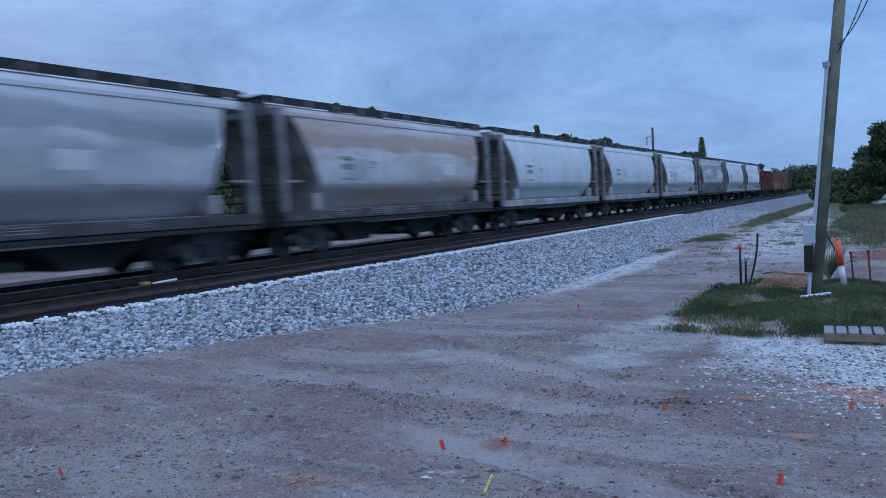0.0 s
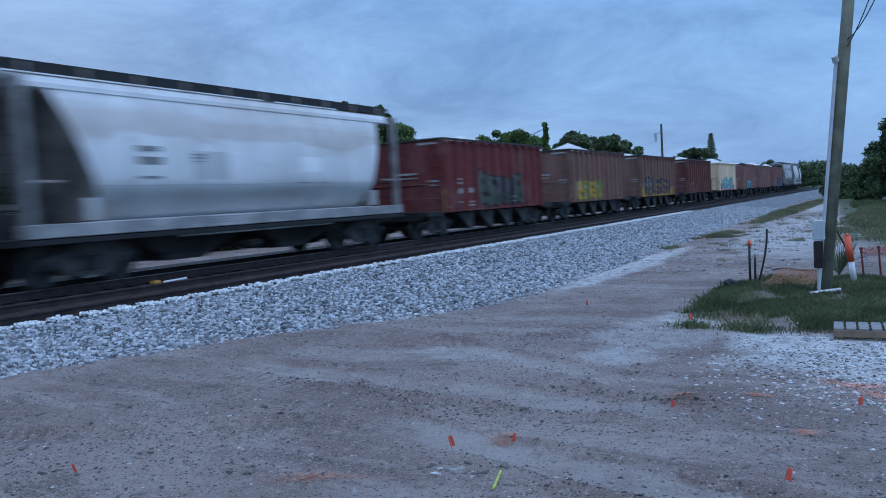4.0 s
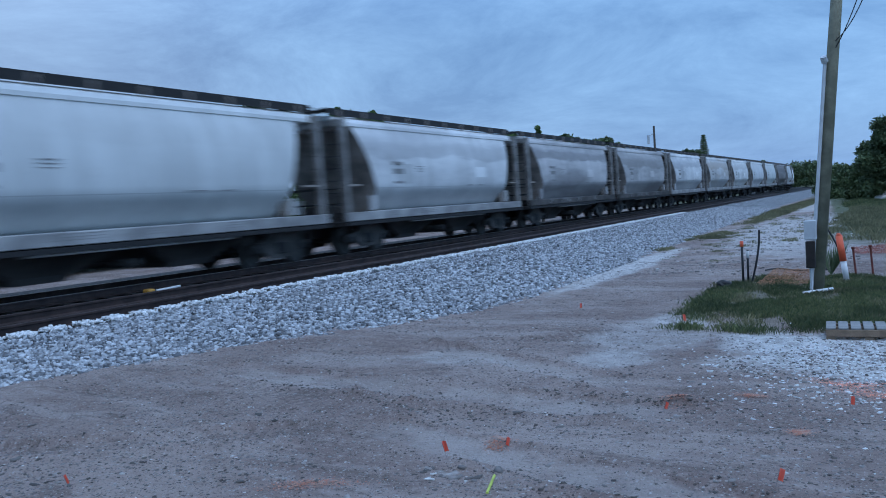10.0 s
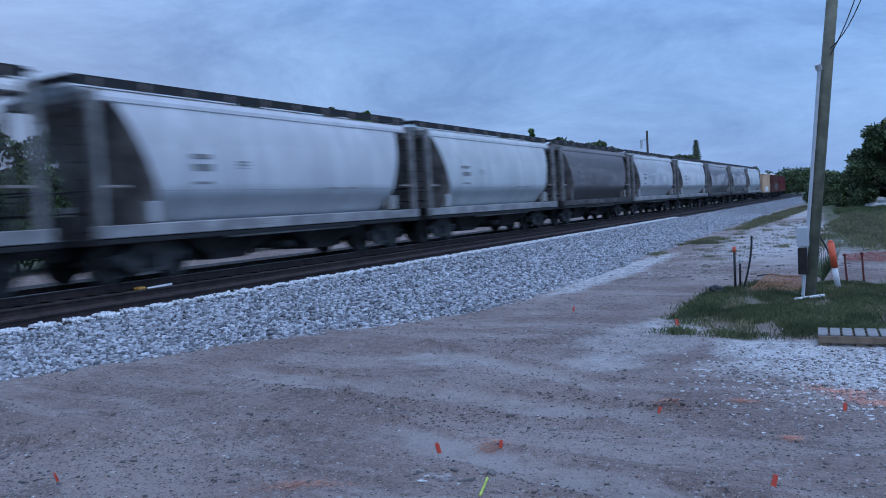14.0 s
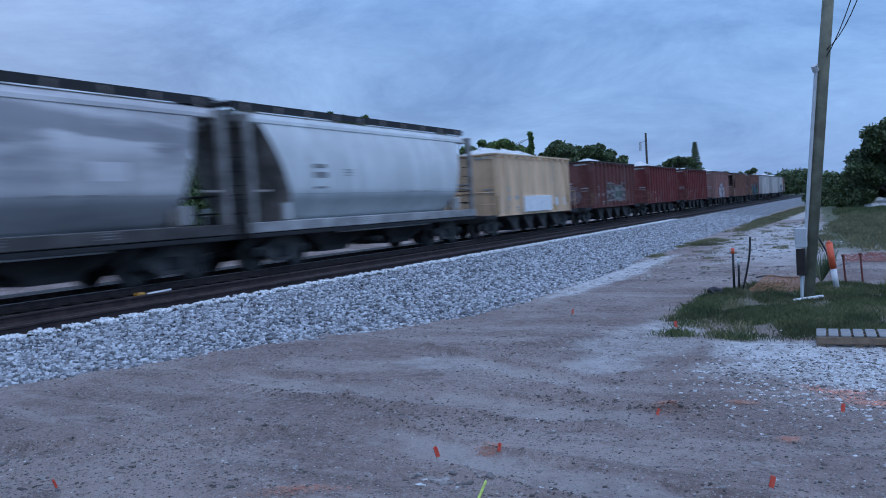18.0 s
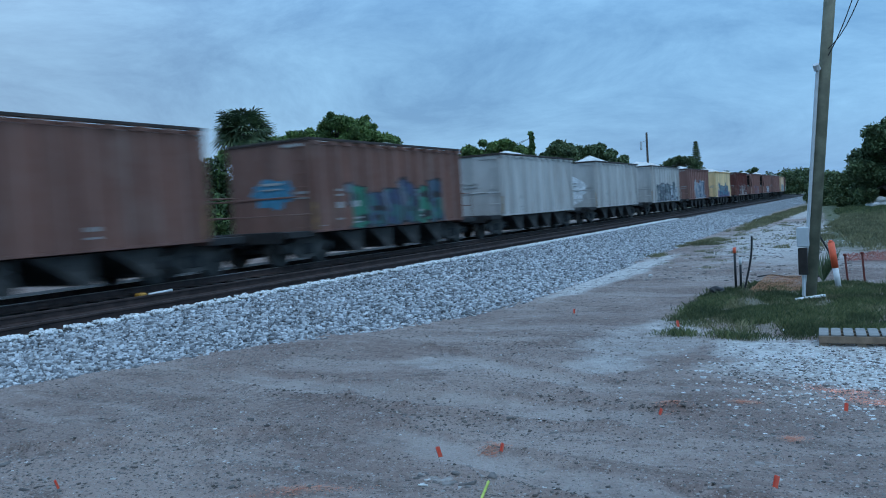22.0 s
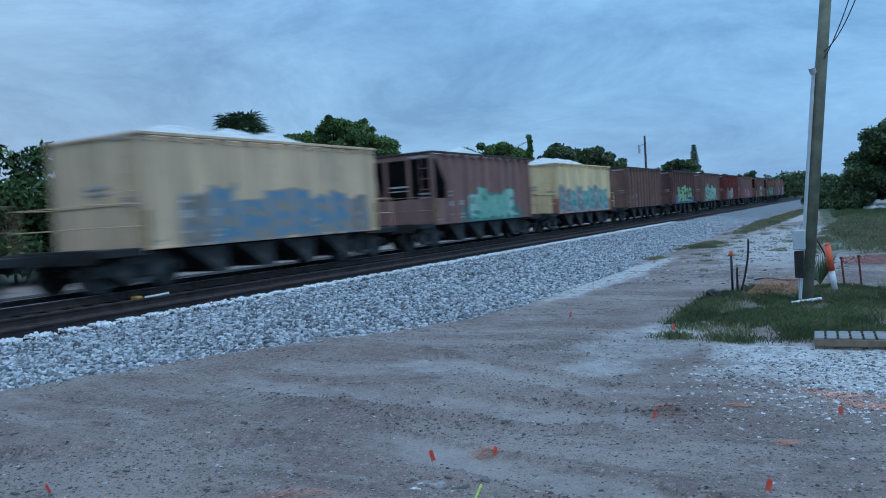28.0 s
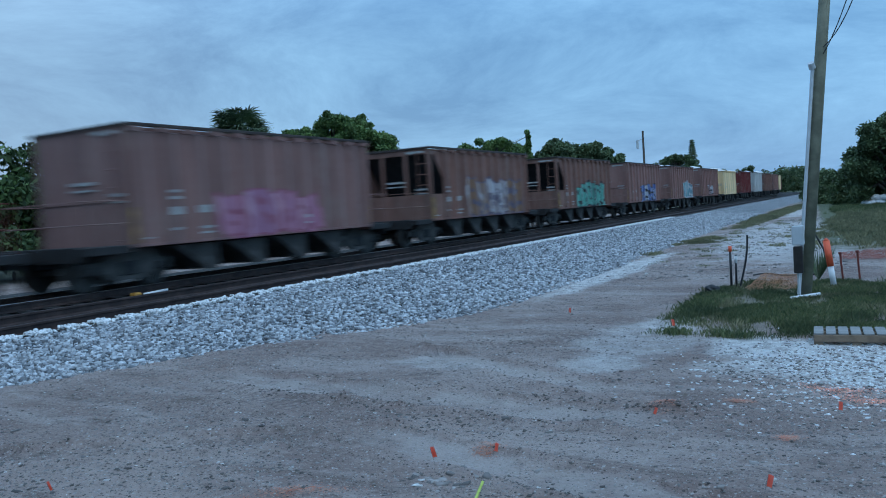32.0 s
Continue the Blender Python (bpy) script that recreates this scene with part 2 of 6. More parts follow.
def tank_paint(name, c, patch=None, grime=0.5, seed=0.0):
    """Pale paint of the covered wagons: dusty bands, painted belly shade, dark smears and painted-out patches."""
    if name in MATS:
        return MATS[name]
    k = Nodes(name)
    v = k.nt.nodes.new("ShaderNodeMapping")
    v.inputs["Location"].default_value = (0, seed * 5.3, seed * 2.1)
    v.inputs["Scale"].default_value = (0.5, 0.2, 1.0)
    k.link(k.tc.outputs["Object"], v.inputs[0])
    f = k.mix(k.ramp(k.noise(1.0, 6, 0.6, stretch=(1.8, 1.8, 0.3)), 0.35, 0.7), shade(c, 0.86), shade(c, 1.08))
    z = k.xyz()[2]
    far = k.noise(1.0, 5, 0.6, vec=v.outputs[0])
    wavy = k.math("ADD", z, k.math("MULTIPLY_ADD", far, 1.5, -0.75))
    # shoulder stain, and belly shade put into the colour, both with ragged edges
    f = k.mix(k.math("MULTIPLY", k.ramp(wavy, 2.95, 3.1, 0, grime * 0.8), k.ramp(wavy, 3.75, 3.4)), f, patch or shade(c, 0.6))
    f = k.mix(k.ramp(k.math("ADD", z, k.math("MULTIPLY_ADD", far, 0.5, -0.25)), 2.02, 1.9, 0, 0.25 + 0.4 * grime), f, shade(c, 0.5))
    f = k.mix(k.ramp(k.noise(1.0, 5, 0.55, vec=v.outputs[0], distort=0.1), 0.36, 0.7, 0, grime * 0.85), f, patch or shade(c, 0.5))
    f = k.mix(k.ramp(k.noise(2.3, 7, 0.68, vec=v.outputs[0]), 0.5, 0.7, 0, grime * 0.55), f, shade(c, 0.6))
    f = k.mix(k.ramp(k.noise(5.0, 6, 0.7, stretch=(1, 1, 0.35)), 0.6, 0.7, 0, 0.35), f, (0.2, 0.13, 0.1))
    if grime > 0.3:
        # squares of fresh or dark paint over old writing
        y = k.xyz()[1]
        for q, w, lo, hi, tone in ((-3.2 + (seed * 1.3) % 2.0, 0.55, 2.1, 2.75, 0.5), (1.2 + (seed * 0.9) % 2.0, 0.45, 2.3, 2.7, 1.25)):
            m = k.math("MULTIPLY", k.math("COMPARE", y, q, w), k.math("COMPARE", z, (lo + hi) / 2, (hi - lo) / 2))
            f = k.mix(k.math("MULTIPLY", m, 0.55), f, shade(c, tone))
    seam = k.math("COMPARE", k.xyz()[2], 1.98, 0.012)
    f = k.mix(k.math("MULTIPLY", seam, 0.5), f, shade(c, 0.5))
    k.bump(k.noise(10, 4), 0.08, 0.01)
    MATS[name] = k.done(f, 0.6)
    return MATS[name]


M_STEEL = plain("dark_steel", (0.026, 0.024, 0.024), 0.75, 0.1)
M_TRUCK = plain("dusty_cast_steel", (0.088, 0.08, 0.074), 0.85, 0.0, 0.6, 3)
M_WHEEL = plain("wheel_steel", (0.07, 0.065, 0.06), 0.6, 0.3)
M_RAIL = plain("rail_rust", (0.06, 0.037, 0.032), 0.7, 0.2, 0.4, 4)
M_RAILTOP = plain("rail_head_steel", (0.30, 0.28, 0.27), 0.38, 0.7, 0.2, 8)
M_SLEEPER = plain("creosoted_wood", (0.032, 0.025, 0.022), 0.9, 0, 0.45, 5, 0.4)
M_WHITE = plain("stencil_white", (0.42, 0.41, 0.39), 0.7, 0, 0.3, 5)
M_LOAD = plain("crushed_limestone", (0.68, 0.67, 0.63), 0.95, 0, 0.25, 5, 0.8)
M_YELLOW = plain("yellow_paint", (0.5, 0.24, 0.03), 0.6, 0, 0.5)
M_CAGE = plain("dirty_grey_paint", (0.28, 0.266, 0.25), 0.8, 0, 0.5, 2)
M_SLOPE = plain("grimy_grey_brown_paint", (0.28, 0.243, 0.215), 0.85, 0, 0.6, 1.2)
M_SILL = plain("dusty_grey_sill_paint", (0.40, 0.385, 0.37), 0.8, 0, 0.5, 1.2)
M_CHORD = plain("dark_brown_top_rail", (0.06, 0.042, 0.036), 0.8, 0.0, 0.5, 3)
M_GRIM = plain("soot_brown_sill_paint", (0.1, 0.088, 0.08), 0.85, 0, 0.6, 1.2)
M_FAINT = plain("faded_stencil_grey", (0.3, 0.29, 0.28), 0.7)
M_HOPPER = plain("grey_dusty_underframe", (0.066, 0.06, 0.056), 0.9, 0, 0.6, 1.3)


def ground_material():
    """Packed grey-brown dirt with pale shell-sand areas and graded tracks."""
    k = Nodes("packed_dirt")
    o = k.xyz()
    wide = k.noise(0.5, 5, 0.6)
    fine = k.noise(9, 6, 0.65)
    f = k.mix(k.ramp(wide, 0.35, 0.68), (0.265, 0.184, 0.156), (0.425, 0.325, 0.28))
    lane = k.noise(1.15, 6, 0.62, stretch=(0.24, 1.15, 1), distort=0.35)
    f = k.mix(k.ramp(lane, 0.5, 0.62, 0, 0.6), f, (0.5, 0.405, 0.36))
    f = k.mix(k.ramp(k.noise(2.5, 7, 0.72, stretch=(0.35, 1.1, 1)), 0.53, 0.66, 0, 0.6), f, (0.15, 0.108, 0.09))
    f = k.mix(k.ramp(k.noise(5.0, 7, 0.78, stretch=(0.8, 1.2, 1)), 0.5, 0.6, 0, 0.34), f, (0.16, 0.115, 0.096))
    f = k.mix(k.ramp(fine, 0.5, 0.72, 0, 0.55), f, (0.5, 0.395, 0.345))
    f = k.mix(k.ramp(k.noise(17, 6, 0.75), 0.56, 0.66, 0, 0.6), f, (0.12, 0.09, 0.076))
    f = k.mix(k.ramp(k.noise(30, 3, 0.6), 0.62, 0.75, 0, 0.7), f, (0.46, 0.44, 0.42))
    for scale, dark, light in ((33.0, (0.075, 0.055, 0.047), (0.5, 0.45, 0.42)), (75.0, (0.085, 0.062, 0.053), (0.52, 0.47, 0.44))):
        cell = k.xyz(k.voronoi(scale, out="Color"))
        dot = k.ramp(k.voronoi(scale), 0.42, 0.25)
        f = k.mix(k.math("MULTIPLY", dot, k.ramp(cell[0], 0.78, 0.86, 0, 0.8)), f, light)
        f = k.mix(k.math("MULTIPLY", dot, k.ramp(cell[1], 0.7, 0.8, 0, 0.85)), f, dark)
    wob = k.math("MULTIPLY_ADD", k.noise(0.9, 5, 0.65), 2.4, -1.2)

    def patch(x, y, rx, ry, amount, inner=0.5):
        dx = k.math("DIVIDE", k.math("SUBTRACT", o[0], x), rx)
        dy = k.math("DIVIDE", k.math("SUBTRACT", o[1], y), ry)
        d = k.math("SQRT", k.math("ADD", k.math("MULTIPLY", dx, dx), k.math("MULTIPLY", dy, dy)))
        return k.ramp(k.math("ADD", d, k.math("MULTIPLY", wob, 0.55)), 1.05, inner, 0, amount)

    sand = k.mix(k.ramp(k.noise(5, 6, 0.7), 0.4, 0.62), (0.78, 0.745, 0.71), (0.5, 0.46, 0.43))
    for p in ((-0.2, 8.45, 1.4, 1.35, 0.85), (-2.5, 9.4, 0.9, 1.5, 0.4), (-1.2, 9.2, 0.75, 0.8, 0.9), (-5.3, 18.5, 0.55, 6.0, 0.85), (-3.0, 33, 2.4, 14, 0.6), (-4.0, 60, 0.9, 14, 0.6), (-1.6, 24, 2.0, 6, 0.4),
              (-2.6, 7.9, 0.5, 0.6, 0.5), (-2.4, 10.6, 0.5, 0.8, 0.45), (-4.2, 7.6, 0.9, 0.35, 0.3)):
        f = k.mix(patch(*p), f, sand)
    grass = (0.11, 0.125, 0.055)
    for p in ((-1.4, 12.6, 1.1, 2.8, 0.55), (1.6, 13.0, 1.9, 3.6, 0.6), (-5.3, 29.2, 0.5, 1.8, 0.3), (-5.3, 58, 0.8, 22, 0.8), (-0.6, 84, 4.2, 20, 0.9),
              (2.6, 46, 4.0, 25, 0.95), (6.0, 16, 5, 8, 0.8)):
        f = k.mix(patch(*p), f, grass)
    # smooth pale wheel lanes, one with tread marks pressed into it
    def lane_at(x0, y0, x1, y1, half):
        L = math.hypot(x1 - x0, y1 - y0)
        ux, uy = (x1 - x0) / L, (y1 - y0) / L
        dx, dy = k.math("SUBTRACT", o[0], x0), k.math("SUBTRACT", o[1], y0)
        t = k.math("ADD", k.math("MULTIPLY", dx, ux), k.math("MULTIPLY", dy, uy))
        c = k.math("SUBTRACT", k.math("MULTIPLY", dy, ux), k.math("MULTIPLY", dx, uy))
        c = k.math("ABSOLUTE", k.math("ADD", c, k.math("MULTIPLY", wob, 0.1)))
        m = k.math("MULTIPLY", k.ramp(c, half * 1.15, half * 0.7), k.math("MULTIPLY", k.ramp(t, -0.2, 0.4), k.ramp(t, L + 0.4, L - 0.4)))
        return m, t

    for q in ((-6.6, 6.55, -4.1, 6.18, 0.24), (-4.1, 6.18, -1.6, 6.05, 0.24), (-5.0, 8.3, -2.4, 7.0, 0.22), (-3.6, 5.1, 1.4, 3.7, 0.2)):
        m, t = lane_at(*q)
        f = k.mix(k.math("MULTIPLY", m, k.ramp(k.noise(2.2, 4), 0.3, 0.6, 0.15, 0.6)), f, (0.52, 0.445, 0.405))
    tread = 0.0
    for q in ((-7.2, 3.1, -4.2, 4.75, 0.2), (-6.3, 6.2, -4.6, 5.6, 0.2), (-5.4, 5.95, -2.6, 5.62, 0.12), (-5.0, 8.2, -3.0, 9.6, 0.2)):
        m, t = lane_at(*q)
        w = k.math("SINE", k.math("MULTIPLY", k.math("ADD", t, k.math("MULTIPLY", fine, 0.05)), 52.0))
        w = k.math("MULTIPLY", m, k.ramp(w, 0.0, 0.7))
        w = k.math("MULTIPLY", w, k.ramp(k.noise(1.3, 3), 0.38, 0.6))
        f = k.mix(k.math("MULTIPLY", w, 0.36), f, (0.12, 0.085, 0.072))
        tread = k.math("ADD", tread, w)
    edge = k.math("ADD", k.math("MULTIPLY_ADD", o[1], 0.058, o[0]), k.math("MULTIPLY", wob, 0.5))
    verge = k.math("MULTIPLY", k.ramp(edge, 0.15, 0.5), k.ramp(k.math("ADD", o[1], k.math("MULTIPLY", wob, 4.0)), 22, 27))
    f = k.mix(k.math("MULTIPLY", verge, k.ramp(fine, 0.3, 0.6, 0.75, 0.95)), f, k.mix(wide, (0.06, 0.085, 0.035), (0.14, 0.15, 0.07)))
    clay = (0.30, 0.13, 0.10)
    f = k.mix(patch(0.9, 20.5, 1.6, 0.9, 0.6), f, clay)
    # beyond the works the land is rough grass
    far = k.math("MAXIMUM", k.ramp(o[1], 70, 110), k.math("MAXIMUM", k.ramp(o[0], 6, 11), k.ramp(o[0], -27, -31)))
    f = k.mix(k.math("MULTIPLY", far, 0.9), f, k.mix(wide, (0.05, 0.075, 0.03), (0.12, 0.13, 0.06)))
    k.bump(k.math("ADD", k.math("MULTIPLY", fine, 0.6), k.math("SUBTRACT", k.math("ADD", lane, k.noise(40, 4)), k.math("MULTIPLY", tread, 0.5))), 1.0, 0.06)
    return k.done(f, 0.95)


def spray(name, c):
    k = Nodes(name)
    f = k.mix(k.ramp(k.noise(22, 5, 0.7), 0.45, 0.6), c, (0.55, 0.33, 0.25))
    return k.done(f, 0.9)


M_GROUND = ground_material()
M_DULLSPRAY = spray("worn_marking_paint", (0.5, 0.2, 0.13))
M_SPRAY = spray("orange_marking_paint", (1.0, 0.38, 0.25))


def stone_material():
    k = Nodes("pale_limestone_ballast")
    f = k.mix(k.island(), (0.07, 0.076, 0.084), (0.66, 0.67, 0.685))
    f = k.mix(k.ramp(k.noise(14, 4), 0.4, 0.7, 0, 0.4), f, (0.22, 0.22, 0.22))
    return k.done(f, 0.9)


def bed_material(name, lo, hi, mid):
    k = Nodes(name)
    v = k.voronoi(17.0, out="Color")
    d = k.voronoi(17.0)
    f = k.mix(k.xyz(v)[0], lo, hi)
    f = k.mix(k.ramp(k.noise(0.6, 5, 0.6), 0.4, 0.7, 0, 0.3), f, mid)
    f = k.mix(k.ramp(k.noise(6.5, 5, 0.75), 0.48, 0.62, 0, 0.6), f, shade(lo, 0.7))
    # rims of the stone cells darkened: shade in the gaps put into the colour
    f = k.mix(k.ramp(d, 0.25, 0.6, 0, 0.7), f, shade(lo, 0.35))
    k.bump(d, 0.9, 0.04)
    return k.done(f, 0.95)


M_STONE = stone_material()


def skylit_stone():
    k = Nodes("freshly_broken_limestone")
    # paler copy of the ballast stone; sky light on the crest is put into it
    f = k.mix(k.island(), (0.6, 0.6, 0.595), (0.88, 0.875, 0.86))
    f = k.mix(k.ramp(k.noise(14, 4), 0.5, 0.75, 0, 0.35), f, (0.3, 0.3, 0.3))
    return k.done(f, 0.9)


M_CREST = skylit_stone()


def gravel_material():
    k = Nodes("mixed_gravel")
    r = k.island()
    f = k.mix(r, (0.07, 0.06, 0.055), (0.46, 0.41, 0.38))
    f = k.mix(k.ramp(r, 0.93, 0.97), f, (0.74, 0.71, 0.68))
    f = k.mix(k.ramp(k.noise(30, 4), 0.4, 0.7, 0, 0.5), f, (0.16, 0.14, 0.13))
    return k.done(f, 0.9)


M_GRAVEL = gravel_material()
M_CLOD = plain("dark_dirt_clod", (0.15, 0.125, 0.11), 0.95, 0, 0.5, 9, 0.5)
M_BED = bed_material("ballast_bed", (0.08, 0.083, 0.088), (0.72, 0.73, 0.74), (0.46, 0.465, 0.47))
M_OLDBED = bed_material("fouled_ballast", (0.014, 0.012, 0.012), (0.042, 0.035, 0.032), (0.026, 0.021, 0.02))
M_GREYBED = bed_material("old_grey_ballast", (0.03, 0.029, 0.027), (0.13, 0.124, 0.118), (0.068, 0.065, 0.062))


def leaf_material(name, a, b):
    k = Nodes(name)
    f = k.mix(k.island(), a, b)
    f = k.mix(k.ramp(k.noise(0.7, 3), 0.4, 0.65, 0, 0.6), f, shade(a, 0.6))
    return k.done(f, 0.75)


M_LEAF = leaf_material("broad_leaves", (0.05, 0.1, 0.025), (0.2, 0.29, 0.08))
M_DARKLEAF = leaf_material("dark_leaves", (0.045, 0.075, 0.028), (0.15, 0.195, 0.08))
M_HEDGE = leaf_material("hedge_leaves", (0.03, 0.055, 0.02), (0.12, 0.19, 0.05))
M_PALM = leaf_material("palm_leaves", (0.045, 0.075, 0.035), (0.13, 0.18, 0.08))
M_GRASS = leaf_material("grass_blades", (0.04, 0.07, 0.026), (0.2, 0.215, 0.085))
M_DRYGRASS = leaf_material("dry_grass_blades", (0.11, 0.12, 0.055), (0.34, 0.30, 0.17))
M_BARK = plain("bark", (0.12, 0.1, 0.085), 0.9, 0, 0.4, 6, 0.6)
M_POLE = plain("treated_pole_wood", (0.27, 0.255, 0.18), 0.85, 0, 0.3, 5, 0.4)
M_GREYBOX = plain("grey_enamel", (0.55, 0.57, 0.58), 0.5, 0.1, 0.12, 5, 0.05)
M_FLAG = plain("fluorescent_orange_film", (1.0, 0.24, 0.16), 0.6, 0, 0.1, 8, 0.05)
M_ORANGE = plain("orange_plastic", (0.9, 0.14, 0.06), 0.5, 0, 0.15, 8, 0.05)
M_BLACK = plain("black_plastic", (0.02, 0.02, 0.022), 0.5, 0, 0.2, 8, 0.05)
M_PVC = plain("white_plastic", (0.75, 0.75, 0.74), 0.5, 0, 0.15, 8, 0.05)
M_REDSTAKE = plain("rusty_red_steel", (0.22, 0.05, 0.035), 0.7, 0.1)
M_BOARD = plain("weathered_grey_board", (0.27, 0.26, 0.245), 0.9, 0, 0.3, 7, 0.4)
M_FRONT = plain("pale_brown_timber", (0.24, 0.165, 0.11), 0.9, 0, 0.3, 7, 0.4)
M_BOARD2 = plain("raw_brown_board", (0.26, 0.19, 0.13), 0.9, 0, 0.3, 7, 0.4)


# ------------------------------------------------------------------ mesh helpers
def add_box(bm, x0, x1, y0, y1, z0, z1):
    v = [bm.verts.new(p) for p in ((x0, y0, z0), (x1, y0, z0), (x1, y1, z0), (x0, y1, z0), (x0, y0, z1), (x1, y0, z1), (x1, y1, z1), (x0, y1, z1))]
    for f in ((3, 2, 1, 0), (4, 5, 6, 7), (0, 1, 5, 4), (1, 2, 6, 5), (2, 3, 7, 6), (3, 0, 4, 7)):
        bm.faces.new([v[i] for i in f])


def add_rod(bm, a, b, r, r2=None, seg=8, caps=True):
    """A round bar from a to b."""
    a, b = Vector(a), Vector(b)
    d = (b - a).normalized()
    u = d.orthogonal().normalized()
    w = d.cross(u)
    r2 = r if r2 is None else r2
    rings = []
    for p, q in ((a, r), (b, r2)):
        rings.append([bm.verts.new(p + (u * math.cos(t) + w * math.sin(t)) * q) for t in (2 * math.pi * i / seg for i in range(seg))])
    for i in range(seg):
        j = (i + 1) % seg
        bm.faces.new((rings[0][i], rings[0][j], rings[1][j], rings[1][i]))
    if caps:
        bm.faces.new(rings[0][::-1])
        bm.faces.new(rings[1])


def add_tube(bm, pts, r, seg=6):
    """One continuous bent bar through the points."""
    pts = [Vector(p) for p in pts]
    rings = []
    for i, p in enumerate(pts):
        d = (pts[min(i + 1, len(pts) - 1)] - pts[max(i - 1, 0)]).normalized()
        u = d.cross(Vector((0.31, 0.17, 0.93))).normalized()
        w = d.cross(u)
        rings.append([bm.verts.new(p + (u * math.cos(t) + w * math.sin(t)) * r) for t in (2 * math.pi * k / seg for k in range(seg))])
    for a, b in zip(rings, rings[1:]):
        for k in range(seg):
            bm.faces.new((a[k], a[(k + 1) % seg], b[(k + 1) % seg], b[k]))
    bm.faces.new(rings[0][::-1])
    bm.faces.new(rings[-1])


def add_prism(bm, outline, a, b, axis="y"):
    """Pushes an outline through from a to b along an axis; outline points are the two other coordinates in order."""
    def at(p, t):
        return {"x": (t, p[0], p[1]), "y": (p[0], t, p[1]), "z": (p[0], p[1], t)}[axis]
    lo = [bm.verts.new(at(p, a)) for p in outline]
    hi = [bm.verts.new(at(p, b)) for p in outline]
    n = len(outline)
    for i in range(n):
        j = (i + 1) % n
        bm.faces.new((lo[i], lo[j], hi[j], hi[i]))
    bm.faces.new(lo[::-1])
    bm.faces.new(hi)


def finish(bm, name, material, smooth=False):
    bmesh.ops.recalc_face_normals(bm, faces=bm.faces[:])
    me = bpy.data.meshes.new(name)
    bm.to_mesh(me)
    bm.free()
    if smooth:
        for p in me.polygons:
            p.use_smooth = True
    me.materials.append(material)
    return me


def part(name, bm, material, parent, label="", smooth=False):
    ob = new(name, finish(bm, name, material, smooth))
    ob.parent = parent
    if label:
        ob["label"] = label
    return ob


def again(ob, m=None):
    """A second piece on the same mesh under the same parent."""
    o = new(ob.name.split(".")[0], ob.data)
    o.parent = ob.parent
    if "label" in ob:
        o["label"] = ob["label"]
    if m is not None:
        o.matrix_basis = m
    return o


def box_part(name, parent, material, x0, x1, y0, y1, z0, z1, bevel=0.0, label=""):
    bm = bmesh.new()
    add_box(bm, x0, x1, y0, y1, z0, z1)
    if bevel:
        bmesh.ops.bevel(bm, geom=bm.edges[:], offset=bevel, segments=1, affect="EDGES")
    return part(name, bm, material, parent, label)


def rod_part(name, parent, material, a, b, r, r2=None, seg=8, label=""):
    bm = bmesh.new()
    add_rod(bm, a, b, r, r2, seg)
    return part(name, bm, material, parent, label, smooth=seg > 7)


def raw_mesh(name, verts, faces, material):
    me = bpy.data.meshes.new(name)
    verts = np.asarray(verts, dtype=np.float32).reshape(-1, 3)
    faces = np.asarray(faces, dtype=np.int32)
    n, k = faces.shape
    me.vertices.add(len(verts))
    me.vertices.foreach_set("co", verts.ravel())
    me.loops.add(n * k)
    me.loops.foreach_set("vertex_index", faces.ravel())
    me.polygons.add(n)
    me.polygons.foreach_set("loop_start", np.arange(0, n * k, k, dtype=np.int32))
    me.update(calc_edges=True)
    me.validate()
    me.materials.append(material)
    return me


# ------------------------------------------------------------------ ground and railway bed
def structure(name, me, label=""):
    ob = new(name, me)
    return tagged(ob, label=label, kind="structure")


def steps(a, b, first, grow, most):
    out, d = [a], first
    while out[-1] < b:
        out.append(min(b, out[-1] + d))
        d = min(most, d * grow)
    return out


# wheel ruts: two ends and the half width
RUTS = ((-6.6, 6.55, -4.1, 6.18, 0.24), (-4.1, 6.18, -1.6, 6.05, 0.24), (-6.6, 3.4, -4.5, 4.6, 0.2), (-3.6, 5.1, 1.4, 3.7, 0.22), (-5.0, 8.3, -2.4, 7.0, 0.22))


def ground_z(x, y):
    """Height of the dirt."""
    z = 0.035 * noise.noise(Vector((x * 0.45, y * 0.3, 0))) + 0.016 * noise.noise(Vector((x * 1.1, y * 1.9, 4)))
    z += 0.012 * noise.noise(Vector((x * 4, y * 4, 9)))
    if -9 < x < 3 and 2 < y < 12:
        z += 0.014 * (0.5 - abs(noise.noise(Vector((x * 1.3, y * 2.6, 7))))) + 0.010 * noise.noise(Vector((x * 2.5, y * 7.5, 2)))
        for ax, ay, bx, by, half in RUTS:
            L = math.hypot(bx - ax, by - ay)
            t = ((x - ax) * (bx - ax) + (y - ay) * (by - ay)) / L
            if -0.4 < t < L + 0.4:
                d = abs(((y - ay) * (bx - ax) - (x - ax) * (by - ay)) / L + 0.06 * noise.noise(Vector((x * 1.5, y * 1.5, 1))))
                z += -0.022 * max(0.0, 1 - (d / half) ** 4) if d < half else 0.055 * math.exp(-((d - half - 0.07) / 0.08) ** 2) * (0.6 + 0.8 * noise.noise(Vector((x * 3, y * 3, 3))))
    return z * 0.3 - 0.08 if x < -10 else z


